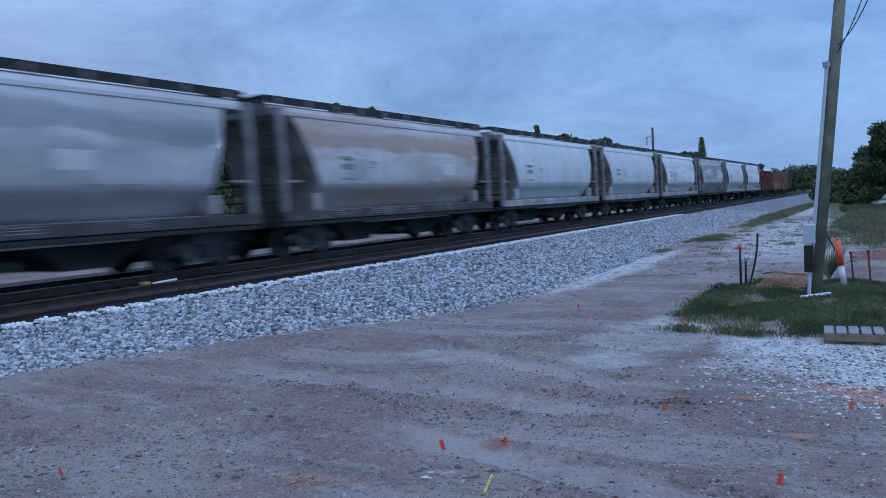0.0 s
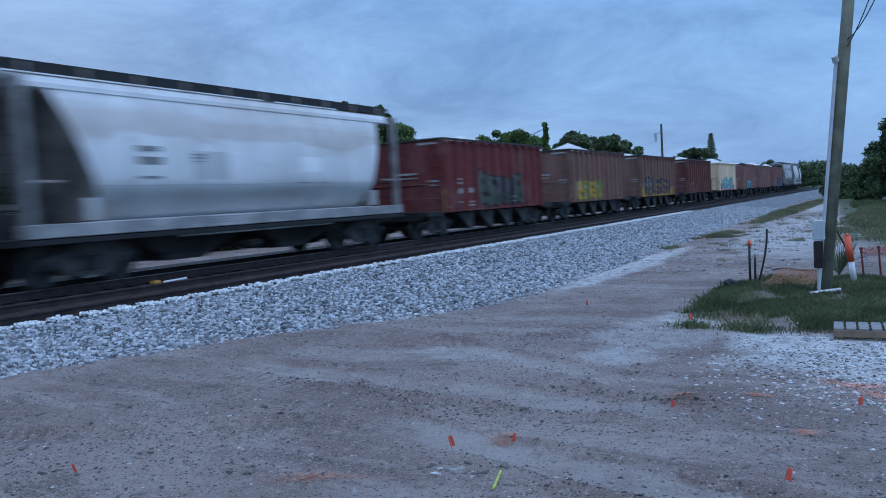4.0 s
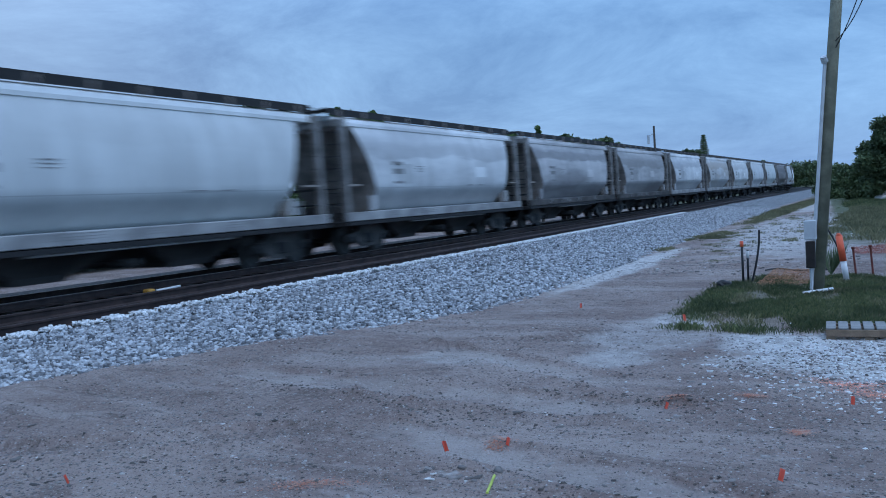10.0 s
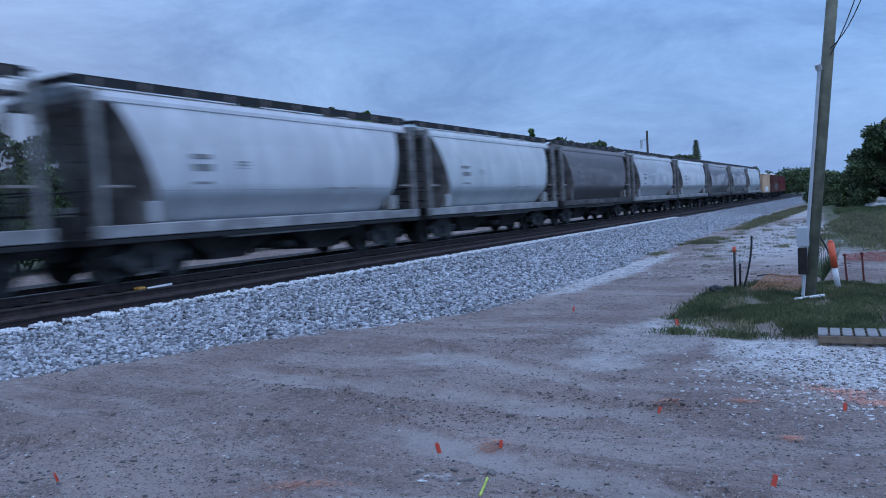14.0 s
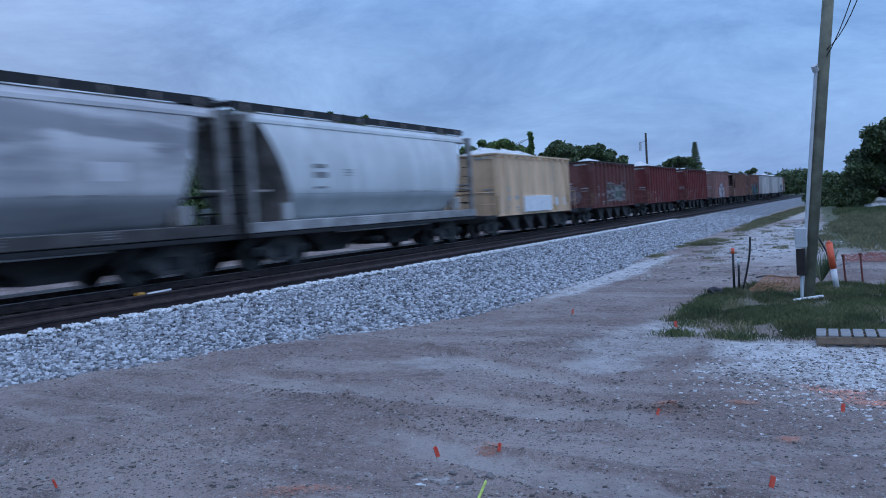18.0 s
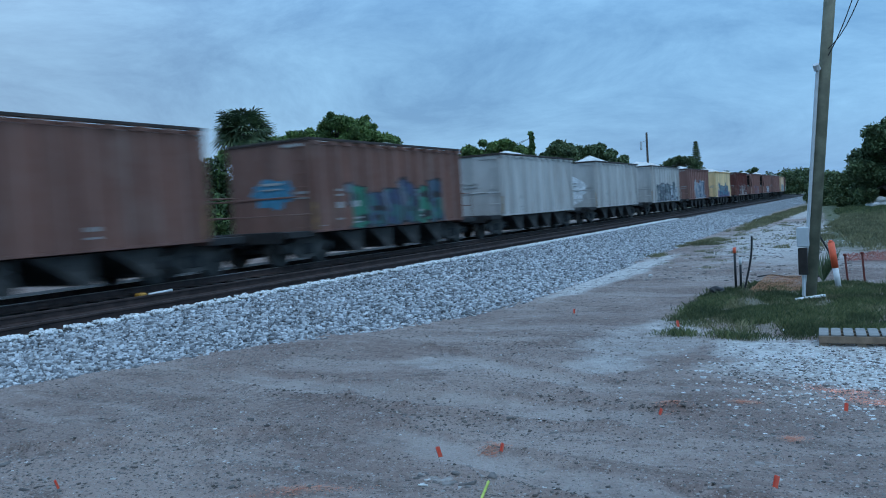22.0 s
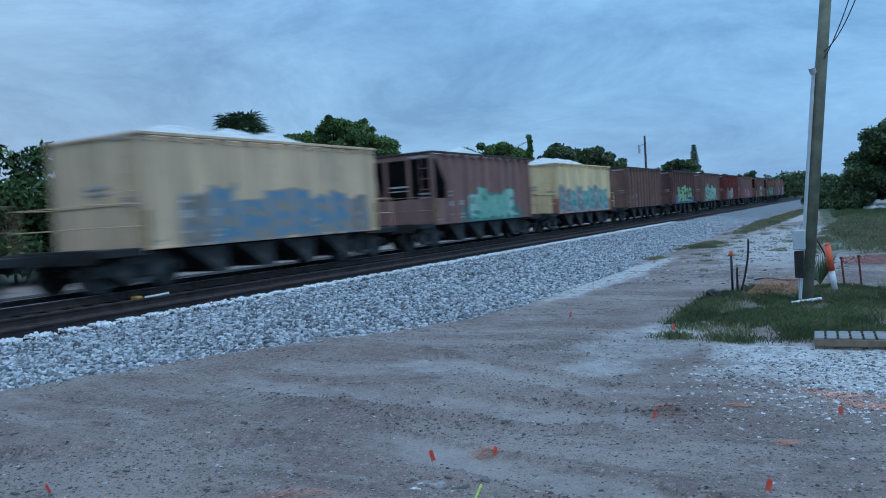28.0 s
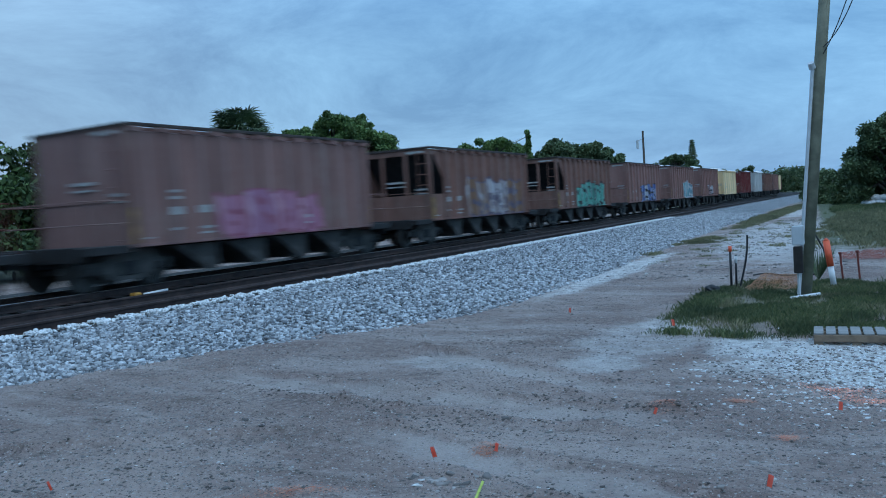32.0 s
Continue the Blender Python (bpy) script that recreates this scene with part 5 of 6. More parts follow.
def build_plants():
    palm(-27.3, 29.2, 6.15, 3)
    def crown(seed, n, rx, ry, zl, zp, zr, peak, r0, r1):
        """Clumps whose tops rise from zl to zp at peak (-1 to 1) and fall to zr, ragged throughout."""
        rng = random.Random(seed)
        out = []
        for i in range(n):
            u, v = rng.uniform(-1, 1), rng.uniform(-1, 1)
            t = (u + 1) / (peak + 1) if u < peak else (1 - u) / (1 - peak)
            t = t * t * (3 - 2 * t)
            top = (zl if u < peak else zr) * (1 - t) + zp * t + rng.gauss(0, 0.12)
            r = rng.uniform(r0, r1)
            out.append((u * rx, v * ry, top - r * 0.9 - rng.random() ** 1.6 * 2.4, r))
        return out

    tree("broad_tree", "leafy green tree behind the railway", -29.7, 40.0, 7.6, crown(5, 190, 3.8, 1.6, 7.0, 8.15, 6.7, 0.35, 0.22, 0.55), 72000, 0.1, M_LEAF, 5)
    tree("broad_tree", "low green tree beside the palm", -33.6, 37.5, 6.8, crown(6, 80, 2.1, 1.6, 6.4, 7.1, 6.8, 0.3, 0.3, 0.6), 20000, 0.13, M_LEAF, 6)
    tree("broad_tree", "low rounded green tree behind the railway", -25.6, 54.4, 6.6, crown(7, 90, 2.4, 1.4, 6.4, 7.0, 6.6, 0.1, 0.3, 0.6), 24000, 0.13, M_LEAF, 7)
    tree("broad_tree", "dark rounded tree behind the railway", -22.7, 61.2, 6.7, crown(8, 80, 1.7, 1.4, 5.9, 6.95, 6.4, 0.0, 0.3, 0.6), 22000, 0.13, M_DARKLEAF, 8)
    tree("broad_tree", "dark rounded tree behind the railway", -19.6, 63.0, 6.3, crown(9, 90, 2.2, 1.4, 6.1, 6.5, 5.2, -0.3, 0.3, 0.6), 24000, 0.13, M_DARKLEAF, 9)
    tree("broad_tree", "sparse olive-green tree in the distance", -29.6, 138, 8.6, crown(10, 110, 4.0, 2.2, 7.3, 8.6, 7.6, 0.3, 0.35, 0.7), 22000, 0.15, M_DARKLEAF, 10)
    # hedge of scrub along the far side
    rng = random.Random(77)
    s = 6.0
    k = 0
    while s < 150:
        h = rng.uniform(5.4, 6.4) if s < 30 else rng.uniform(3.6, 4.6)
        bl = clumps(100 + k, 26 if s < 30 else 12, 2.2, 2.6, 0.6, h - 0.6, 0.7, 1.1)
        tree("scrub_bush", "dense dark green scrub behind the railway", -29.5 - rng.uniform(0, 2.0), s, h, bl, 15000 if s < 30 else 3600, 0.15, M_HEDGE, 100 + k, 0.07)
        s += rng.uniform(2.4, 3.0) if s < 30 else rng.uniform(3.6, 5.0)
        k += 1
    # tall conifer with whorled branches
    base = tagged(new("island_pine"), label="slim dark pine with tiers of level branches", category="tree")
    base.location = (-29.4, 154.3, 0)
    bm = bmesh.new()
    add_rod(bm, (0, 0, 0), (0, 0, 12.0), 0.22, 0.03, 8)
    part("trunk", bm, M_BARK, base)
    rng = random.Random(4)
    for i in range(24):
        z = 3.0 + i * 0.375
        L = 1.4 * (1 - i / 25.5) + 0.1
        V, F = leaf_cloud([(math.cos(a) * L * q, math.sin(a) * L * q, z + 0.10 * q, 0.16 + 0.12 * L * q) for a in (k * math.pi / 3 + i for k in range(6)) for q in (0.35, 0.7, 1.0)], 420, 0.14, i, 0.5)
        o = new("branch_tier", raw_mesh("branch_tier", V, F, M_DARKLEAF))
        o.parent = base
    # big dark tree to the right of the road, and the woods that close the view
    bl = clumps(21, 60, 2.5, 2.6, 0.9, 6.1, 0.55, 1.0)
    tree("spreading_tree", "large dark tree with a rounded crown to the ground", 1.6, 66.5, 6.5, bl, 60000, 0.14, M_DARKLEAF, 21, 0.3)
    bl = clumps(22, 30, 3.5, 3.0, 0.8, 4.6, 0.7, 1.2)
    tree("spreading_tree", "large dark tree with a rounded crown to the ground", 6.8, 62, 5.6, bl, 16000, 0.18, M_DARKLEAF, 22, 0.3)
    for x, y, h, w, q in ((-4.1, 84, 3.4, 1.2, 31), (-2.9, 80, 3.4, 1.4, 32), (-1.5, 73, 3.3, 1.2, 33), (-4.3, 112, 3.6, 1.2, 34), (-0.3, 70, 2.6, 1.1, 35)):
        tree("roadside_bush", "dense dark rounded bush beside the grass verge", x, y, h, clumps(q, 22, w, 1.5, 0.3, h - 0.6, 0.45, 0.8), 9000, 0.15, M_DARKLEAF, q, 0.06)
    # crowns that show over the far end of the train
    for x, y, h, w, q in ((-28.3, 175, 7.7, 2.2, 41), (-25.3, 175, 7.0, 2.0, 42), (-22.0, 175, 7.1, 1.3, 43)):
        tree("broad_tree", "small dark tree far down the line", x, y, h, clumps(q, 16, w, 1.5, h * 0.4, h - 0.5, 0.5, 0.8), 4000, 0.2, M_DARKLEAF, q, 0.14)
    blobs = []
    for i in range(260):
        t = rng.random()
        x = -48 + 90 * t
        y = 250 + rng.uniform(-12, 12) - 60 * max(0.0, (t - 0.56)) 
        h = 5.5 + 1.5 * math.sin(x * 0.23) + rng.uniform(-1.0, 1.0)
        for z in (h * 0.25, h * 0.55, h * 0.85):
            blobs.append((x + rng.uniform(-1, 1), y, z, rng.uniform(1.2, 2.0)))
    V, F = leaf_cloud(blobs, 60000, 0.42, 9)
    tagged(new("far_woods", raw_mesh("far_woods", V, F, M_DARKLEAF)), label="dark line of far woods closing the view", category="woods", kind="stuff")
    # pole wrapped in creeper behind the train
    base = tagged(new("ivy_pole"), label="old wooden pole overgrown with green creeper", category="utility pole")
    base.location = (-22.7, 55.6, 0)
    bm = bmesh.new()
    add_rod(bm, (0, 0, 0), (-0.1, 0, 7.3), 0.13, 0.09, 8)
    part("pole", bm, M_BARK, base)
    V, F = leaf_cloud([(0.05 * math.sin(i), 0, 3.0 + i * 0.26, 0.42 - 0.016 * i + 0.05 * math.sin(i * 1.7)) for i in range(17)], 3800, 0.13, 3)
    o = new("creeper", raw_mesh("creeper", V, F, M_LEAF))
    o.parent = base
    for z, q in ((6.9, -1.1), (5.9, -1.2)):
        bm = bmesh.new()
        add_rod(bm, (0, 0, z), (q, 0, z - 0.42), 0.025, 0.015, 5)
        for i in range(5):
            add_rod(bm, (q * (0.4 + 0.15 * i), 0, z - 0.42 * (0.4 + 0.15 * i)), (q * (0.4 + 0.15 * i) - 0.12, 0, z + 0.12 - 0.42 * (0.4 + 0.15 * i)), 0.03, 0.01, 4)
        part("dead_twig", bm, M_BARK, base)


build_plants()


def grass_patch(name, label, cx, cy, rx, ry, count, h, seed, bare=0.0, mat=M_GRASS):
    """Blades in tufts over a ragged oval; bare: the noise level under which the sand shows."""
    rng = np.random.default_rng(seed)
    pts = []
    while len(pts) < count // 40:
        p = rng.random(2) * 2 - 1
        q = Vector((cx + p[0] * rx, cy + p[1] * ry, seed))
        edge = 0.95 + 0.9 * noise.noise(Vector((q.x * 1.5, q.y * 0.9, seed))) + 0.3 * rng.normal()
        if p[0] ** 2 + p[1] ** 2 < edge and noise.noise(Vector((q.x * 1.9, q.y * 1.2, seed + 5))) > bare:
            pts.append((q.x, q.y, 0.45 + 0.9 * rng.random()))
    T = np.array(pts)
    n = count
    pick = rng.integers(0, len(T), n)
    spread = rng.normal(size=(n, 2)) * 0.09
    x, y, k = T[pick, 0] + spread[:, 0], T[pick, 1] + spread[:, 1], T[pick, 2]
    az = rng.random(n) * 2 * np.pi
    ln = h * k * (0.4 + 0.8 * rng.random(n))
    lean = 0.15 + rng.random(n) * 0.7
    wx, wy = np.cos(az) * 0.0024, np.sin(az) * 0.0024
    tx, ty = x + np.sin(az) * ln * lean, y - np.cos(az) * ln * lean
    mx, my = x + np.sin(az) * ln * lean * 0.35, y - np.cos(az) * ln * lean * 0.35
    z = np.zeros(n) - 0.02
    V = np.stack([np.stack([x - wx, y - wy, z], 1), np.stack([x + wx, y + wy, z], 1), np.stack([mx + wx, my + wy, ln * 0.6], 1), np.stack([tx, ty, ln], 1)], 1).reshape(-1, 3)
    F = np.arange(n * 4).reshape(-1, 4)
    tagged(new(name, raw_mesh(name, V, F, mat)), label=label, category="grass", kind="stuff")


grass_patch("grass", "rough green grass round the pole", -1.35, 12.7, 1.15, 2.9, 110000, 0.065, 1, 0.06)
grass_patch("grass", "rough green grass beside the pallet", 1.3, 12.8, 1.8, 2.9, 115000, 0.07, 2, 0.04)
grass_patch("grass", "thin grass on the sand by the ballast", -5.3, 29.0, 0.6, 2.4, 9000, 0.07, 3, -0.05, M_DRYGRASS)
grass_patch("grass", "sparse straw tufts over the far sand", -3.2, 32, 1.9, 14, 7000, 0.06, 21, 0.3, M_DRYGRASS)
grass_patch("grass", "straw-coloured tuft on the sand by the ballast", -5.75, 23.2, 0.3, 0.7, 700, 0.08, 8, 0.0, M_DRYGRASS)
grass_patch("grass", "thin grass on the sand by the ballast", -5.3, 58, 0.75, 22, 26000, 0.12, 4, -0.25, M_DRYGRASS)
grass_patch("grass", "green verge running back to the trees", 0.5, 40, 2.2, 17, 50000, 0.15, 5, -0.3, M_DRYGRASS)
grass_patch("grass", "green verge running back to the trees", 0.4, 60, 2.8, 10, 30000, 0.18, 15, -0.35)
grass_patch("grass", "scattered straw tufts in the grass by the pole", -0.6, 12.6, 2.0, 2.9, 22000, 0.065, 11, 0.05, M_DRYGRASS)


# ------------------------------------------------------------------ things by the track
def utility_pole():
    base = tagged(new("utility_pole"), label="leaning wooden utility pole with meter box and conduit", category="utility pole")
    foot_, top = Vector((-0.965, 13.3, -0.2)), Vector((-0.115, 13.35, 8.6))
    bm = bmesh.new()
    add_rod(bm, foot_, top, 0.10, 0.066, 16)
    part("pole", bm, M_POLE, base, smooth=True)
    d = (top - foot_).normalized()
    bm = bmesh.new()
    lo, hi = Vector((-1.02, 13.2, 0.0)), Vector((-0.70, 13.22, 3.52))
    add_rod(bm, lo, hi, 0.026, 0.026, 8)
    add_rod(bm, hi, hi + Vector((-0.02, -0.05, 0.08)), 0.05, 0.045, 8)
    part("conduit", bm, M_GREYBOX, base, "grey steel conduit with a weather cap")
    box_part("meter_box", base, M_GREYBOX, -1.07, -0.9, 13.02, 13.16, 0.85, 1.15, 0.012, "pale grey meter box")
    box_part("breaker_box", base, M_SLEEPER, -1.06, -0.93, 13.03, 13.15, 0.42, 0.83, 0.01, "dark brown breaker box")
    bm = bmesh.new()
    add_rod(bm, (-1.0, 13.1, 0.0), (-1.0, 13.1, 0.42), 0.022, seg=6)
    part("feed_pipe", bm, M_GREYBOX, base)
    for k in (0, 1):
        cu = bmesh.new()
        pts = [Vector((-0.55, 13.25, 3.72 + 0.1 * k)) + Vector((0.27 * t + 0.07 * k * t, -0.1 * t, 0.42 * t + 0.12 * t * t - 0.1 * k * t * (2 - t))) for t in (i / 8 * 2.0 for i in range(9))]
        add_tube(cu, pts, 0.008, 5)
        part("service_wire", cu, M_BLACK, base)


def far_pole():
    base = tagged(new("far_utility_pole"), label="distant wooden power pole with a crossarm", category="utility pole")
    base.location = (-23.1, 92.2, 0)
    bm = bmesh.new()
    add_rod(bm, (0, 0, 0), (0, 0, 9.4), 0.16, 0.12, 8)
    part("pole", bm, M_BARK, base)
    bm = bmesh.new()
    add_rod(bm, (-0.75, 0, 8.3), (0.05, 0, 8.5), 0.04, seg=6)
    add_rod(bm, (-0.7, 0, 7.4), (-0.7, 0, 8.4), 0.14, seg=8)
    part("transformer", bm, M_GREYBOX, base)


def pallet():
    base = tagged(new("wooden_pallet"), label="weathered wooden pallet lying on pale sand", category="pallet")
    base.matrix_basis = pose(-0.59, 9.34, 0.0, 0, 0, 3)
    for i in range(3):
        box_part("stringer", base, M_FRONT if i == 0 else M_BOARD2, 0.0, 1.2, -0.012 + 0.21 * i, 0.028 + 0.21 * i, 0.045, 0.12, 0.004)
    b = None
    for i in range(10):
        if b is None:
            b = box_part("deck_board", base, M_BOARD, 0.0, 0.098, 0.0, 0.46, 0.121, 0.14, 0.004)
        else:
            again(b, pose(i * 0.122, 0, 0))
    for i in range(4):
        box_part("bottom_board", base, M_BOARD2, i * 0.37, i * 0.37 + 0.09, 0.0, 0.46, 0.006, 0.044, 0.003)


def flag(x, y, lean, big=1.0):
    base = tagged(new("marker_flag"), label="small orange survey flag on a wire", category="flag", group="survey flags")
    base.matrix_basis = pose(x, y, ground_z(x, y), 0, lean, 29)
    rod_part("wire", base, M_CAGE, (0, 0, -0.03), (0, 0, 0.075 * big), 0.0014, seg=5)
    bm = bmesh.new()
    w, h = 0.02 * big, 0.05 * big
    P = [bm.verts.new((w * i / 3, 0.012 * math.sin(i * 1.4), z)) for z in (0.03 * big, 0.03 * big + h) for i in range(4)]
    for i in range(3):
        bm.faces.new((P[i], P[i + 1], P[i + 5], P[i + 4]))
    bmesh.ops.solidify(bm, geom=bm.faces[:], thickness=0.002)
    part("pennant", bm, M_FLAG, base, "bright orange plastic pennant")


def paint_mark(x, y, rx, ry, turn, seed, mat):
    """Overspray of marking paint: many small flecks on the dirt."""
    rng = random.Random(seed)
    bm = bmesh.new()
    for _ in range(int(300 + 14000 * rx * ry)):
        cx, cy, r = rng.gauss(0, rx * 0.5), rng.gauss(0, ry * 0.5), rng.uniform(0.002, 0.009)
        ca, sa = math.cos(radians(turn)), math.sin(radians(turn))
        z = ground_z(x + cx * ca - cy * sa, y + cx * sa + cy * ca) + rng.uniform(0.004, 0.009)
        n = 6
        vs = [bm.verts.new((cx + r * math.cos(t) * q, cy + r * math.sin(t) * q, z)) for t, q in ((2 * math.pi * i / n, rng.uniform(0.5, 1.2)) for i in range(n))]
        bm.faces.new(vs)
    ob = new("paint_mark", finish(bm, "paint_mark", mat))
    ob.matrix_basis = pose(x, y, 0, 0, 0, turn)
    tagged(ob, label="orange marking paint sprayed on the dirt", category="paint mark", group="paint marks", kind="stuff")


def build_clutter():
    utility_pole()
    far_pole()
    pallet()
    for x, y, lean, big in ((-4.85, 3.19, -20, 1.3), (-2.67, 4.54, -14, 1.5), (-2.42, 4.94, 12, 1.2), (-1.58, 6.12, 20, 1.1), (-4.07, 11.2, 5, 1.4), (-2.29, 10.18, -8, 1.7), (-0.27, 6.52, 6, 1.3), (-0.58, 4.62, 14, 1.4)):
        flag(x, y, lean, big)
    for i, q in enumerate(((-0.3, 7.35, 0.3, 0.12, -12), (-0.05, 7.05, 0.32, 0.12, -14), (0.2, 7.3, 0.2, 0.06, -12))):
        paint_mark(*q, i, M_SPRAY)
    for i, q in enumerate(((-3.3, 3.86, 0.34, 0.07, 30), (-1.53, 6.4, 0.12, 0.12, 20), (-2.5, 5.0, 0.1, 0.1, 40), (-1.0, 6.75, 0.12, 0.05, 0), (-0.55, 5.8, 0.08, 0.08, 10))):
        paint_mark(*q, i + 9, M_DULLSPRAY)
    # marker tube
    base = tagged(new("marker_post"), label="orange and white plastic cable marker post, leaning", category="marker post")
    base.matrix_basis = pose(-0.58, 14.76, 0, 0, -7, 0)
    rod_part("sleeve", base, M_PVC, (0, 0, 0), (0, 0, 0.36), 0.048, seg=12, label="white lower tube")
    rod_part("tube", base, M_ORANGE, (0, 0, 0.361), (0, 0, 0.8), 0.055, seg=12, label="orange upper tube")
    rod_part("cap", base, M_ORANGE, (0, 0, 0.80), (0, 0, 0.84), 0.05, 0.02, 12)
    for x, y, lean in ((-0.46, 15.5, -4), (-0.2, 15.75, -3)):
        b = tagged(new("steel_stake"), label="rusty red steel stake driven into the ground", category="stake", group="stakes")
        b.matrix_basis = pose(x, y, 0, 0, lean, 0)
        rod_part("bar", b, M_REDSTAKE, (0, 0, -0.05), (0, 0, 0.52), 0.018, seg=6)
        rod_part("cap", b, M_REDSTAKE, (0, 0, 0.5), (0, 0, 0.54), 0.03, seg=8)
    # black pipe ends standing in the grass
    b = tagged(new("pipe_stubs"), label="black plastic conduit stubs standing in grass", category="pipes")
    b.location = (-2.19, 14.7, 0)
    rod_part("stub", b, M_BLACK, (-0.04, 0, -0.05), (-0.04, 0, 0.72), 0.022, seg=8)
    rod_part("stub", b, M_BLACK, (0.04, 0.02, -0.05), (0.05, 0.02, 0.6), 0.02, seg=8)
    rod_part("tape_wrap", b, M_PVC, (0.045, 0.02, 0.45), (0.05, 0.02, 0.58), 0.024, seg=8)
    rod_part("tape_wrap", b, M_ORANGE, (-0.04, 0, 0.66), (-0.04, 0, 0.76), 0.03, seg=8)
    bm = bmesh.new()
    pts = [Vector((0.10 + 0.16 * math.sin(t * 1.6) , 0, 0.95 * t)) for t in (i / 7 for i in range(8))]
    add_tube(bm, pts, 0.018, seg=7)
    part("bent_stub", bm, M_BLACK, b)
    b = tagged(new("cable_end"), label="black cable rising beside the marker post", category="cable")
    bm = bmesh.new()
    pts = [Vector((-0.62 - 0.26 * t * t, 15.2, 0.9 * t)) for t in (i / 7 for i in range(8))]
    add_tube(bm, pts, 0.016, seg=6)
    part("cable", bm, M_BLACK, b)
    # white pipe lying by the pole
    b = tagged(new("white_pipe"), label="short white plastic pipe lying in grass", category="pipe")
    rod_part("pipe", b, M_PVC, (-1.1, 12.85, 0.06), (-0.73, 13.36, 0.06), 0.025, seg=10)
    # yellow derail block between the tracks
    b = tagged(new("switch_block"), label="yellow painted block with a pale rod between the rails", category="track fitting")
    b.location = (-13.55, 11.1, 0.25)
    box_part("block", b, M_YELLOW, -0.1, 0.1, -0.1, 0.1, 0.0, 0.17, 0.03)
    rod_part("rod", b, M_PVC, (0.1, 0.12, 0.12), (0.1, 0.75, 0.14), 0.03, seg=8)
    # heap of tan netting in the grass, and a red net band further back
    def net(name, label, mat, corners, n, m, r, rough, seed):
        rng = random.Random(seed)
        A, B, C, D = (Vector(c) for c in corners)
        bm = bmesh.new()
        P = [[A.lerp(B, i / n).lerp(D.lerp(C, i / n), j / m) + Vector((0, 0, abs(rough * noise.noise(Vector((i * 0.35, j * 0.5, seed))) * 2))) for i in range(n + 1)] for j in range(m + 1)]
        for j in range(m + 1):
            for i in range(n + 1):
                if i < n:
                    add_rod(bm, P[j][i], P[j][i + 1], r, seg=4, caps=False)
                if j < m:
                    add_rod(bm, P[j][i], P[j + 1][i], r, seg=4, caps=False)
        ob = new(name, finish(bm, name, mat))
        tagged(ob, label=label, category="netting", kind="stuff")

    net("plastic_netting", "tan plastic netting heaped in the grass", plain("tan_netting", (0.42, 0.2, 0.1), 0.8), ((-1.95, 14.2, 0.02), (-1.1, 14.3, 0.02), (-0.95, 15.6, 0.12), (-1.8, 15.5, 0.16)), 40, 14, 0.0042, 0.03, 2)
    net("safety_netting", "faded red safety netting lying on the sand", plain("red_netting", (0.40, 0.13, 0.10), 0.8), ((-0.62, 19.8, 0.02), (0.3, 20.0, 0.02), (0.32, 20.35, 0.16), (-0.6, 20.15, 0.14)), 44, 12, 0.0045, 0.06, 4)
    # warning-light mast by the road
    b = tagged(new("crossing_signal"), label="white mast with a black hooded warning light", category="signal")
    b.location = (0.53, 15.5, 0)
    rod_part("mast", b, M_PVC, (0, 0, -0.1), (0, 0, 3.2), 0.05, seg=12)
    rod_part("light_target", b, M_BLACK, (-0.14, -0.08, 2.62), (-0.14, -0.04, 2.62), 0.1, seg=16, label="black round light target")
    rod_part("hood", b, M_BLACK, (-0.14, -0.2, 2.62), (-0.14, -0.081, 2.62), 0.07, seg=12)
    box_part("light_arm", b, M_GREYBOX, -0.2, -0.051, -0.03, 0.03, 2.74, 2.8, 0.006)
    # small palmetto behind the pole
    b = tagged(new("palmetto"), label="small spiky palmetto beside the utility pole", category="shrub")
    b.location = (-0.86, 15.6, 0)
    rng = random.Random(12)
    for i in range(9):
        a = rng.uniform(0, 6.28)
        bm = bmesh.new()
        for j in range(15):
            q = a + (j - 7) * 0.13
            up = 0.55 + 0.12 * math.cos((j - 7) * 0.25)
            d = Vector((math.cos(q) * 0.32, math.sin(q) * 0.32, up)) * rng.uniform(0.85, 1.1)
            w = Vector((-math.sin(q), math.cos(q), 0)) * 0.007
            vs = [bm.verts.new(v) for v in (Vector((0, 0, 0.02)), d * 0.6 + w, d, d * 0.6 - w)]
            bm.faces.new(vs)
        part("fan_leaf", bm, M_PALM, b)
    # black bag and cable in the grass
    b = tagged(new("black_bag"), label="crumpled black plastic bag in the grass", category="bag")
    b.location = (-2.42, 14.0, 0.0)
    bm = bmesh.new()
    bmesh.ops.create_icosphere(bm, subdivisions=3, radius=0.09)
    for v in bm.verts:
        v.co = Vector((v.co.x * 1.5, v.co.y, max(0.0, v.co.z + 0.06) * 0.9)) * (1 + 0.5 * noise.noise(v.co * 14))
    part("film", bm, M_BLACK, b)
    b = tagged(new("ground_cable"), label="black cable lying across the sand", category="cable")
    bm = bmesh.new()
    pts = [Vector((-2.1 + 1.15 * t, 16.6 + 0.12 * math.sin(5 * t), 0.03 + 0.02 * math.sin(9 * t))) for t in (i / 12 for i in range(13))]
    add_tube(bm, pts, 0.016, seg=6)
    part("cable", bm, M_BLACK, b)
    b = tagged(new("marking_stick"), label="yellow-green marking stick lying on the dirt", category="stick")
    rod_part("stick", b, plain("lime_plastic", (0.55, 0.62, 0.12), 0.6), (-2.12, 4.05, 0.02), (-2.17, 4.26, 0.05), 0.009, seg=6)
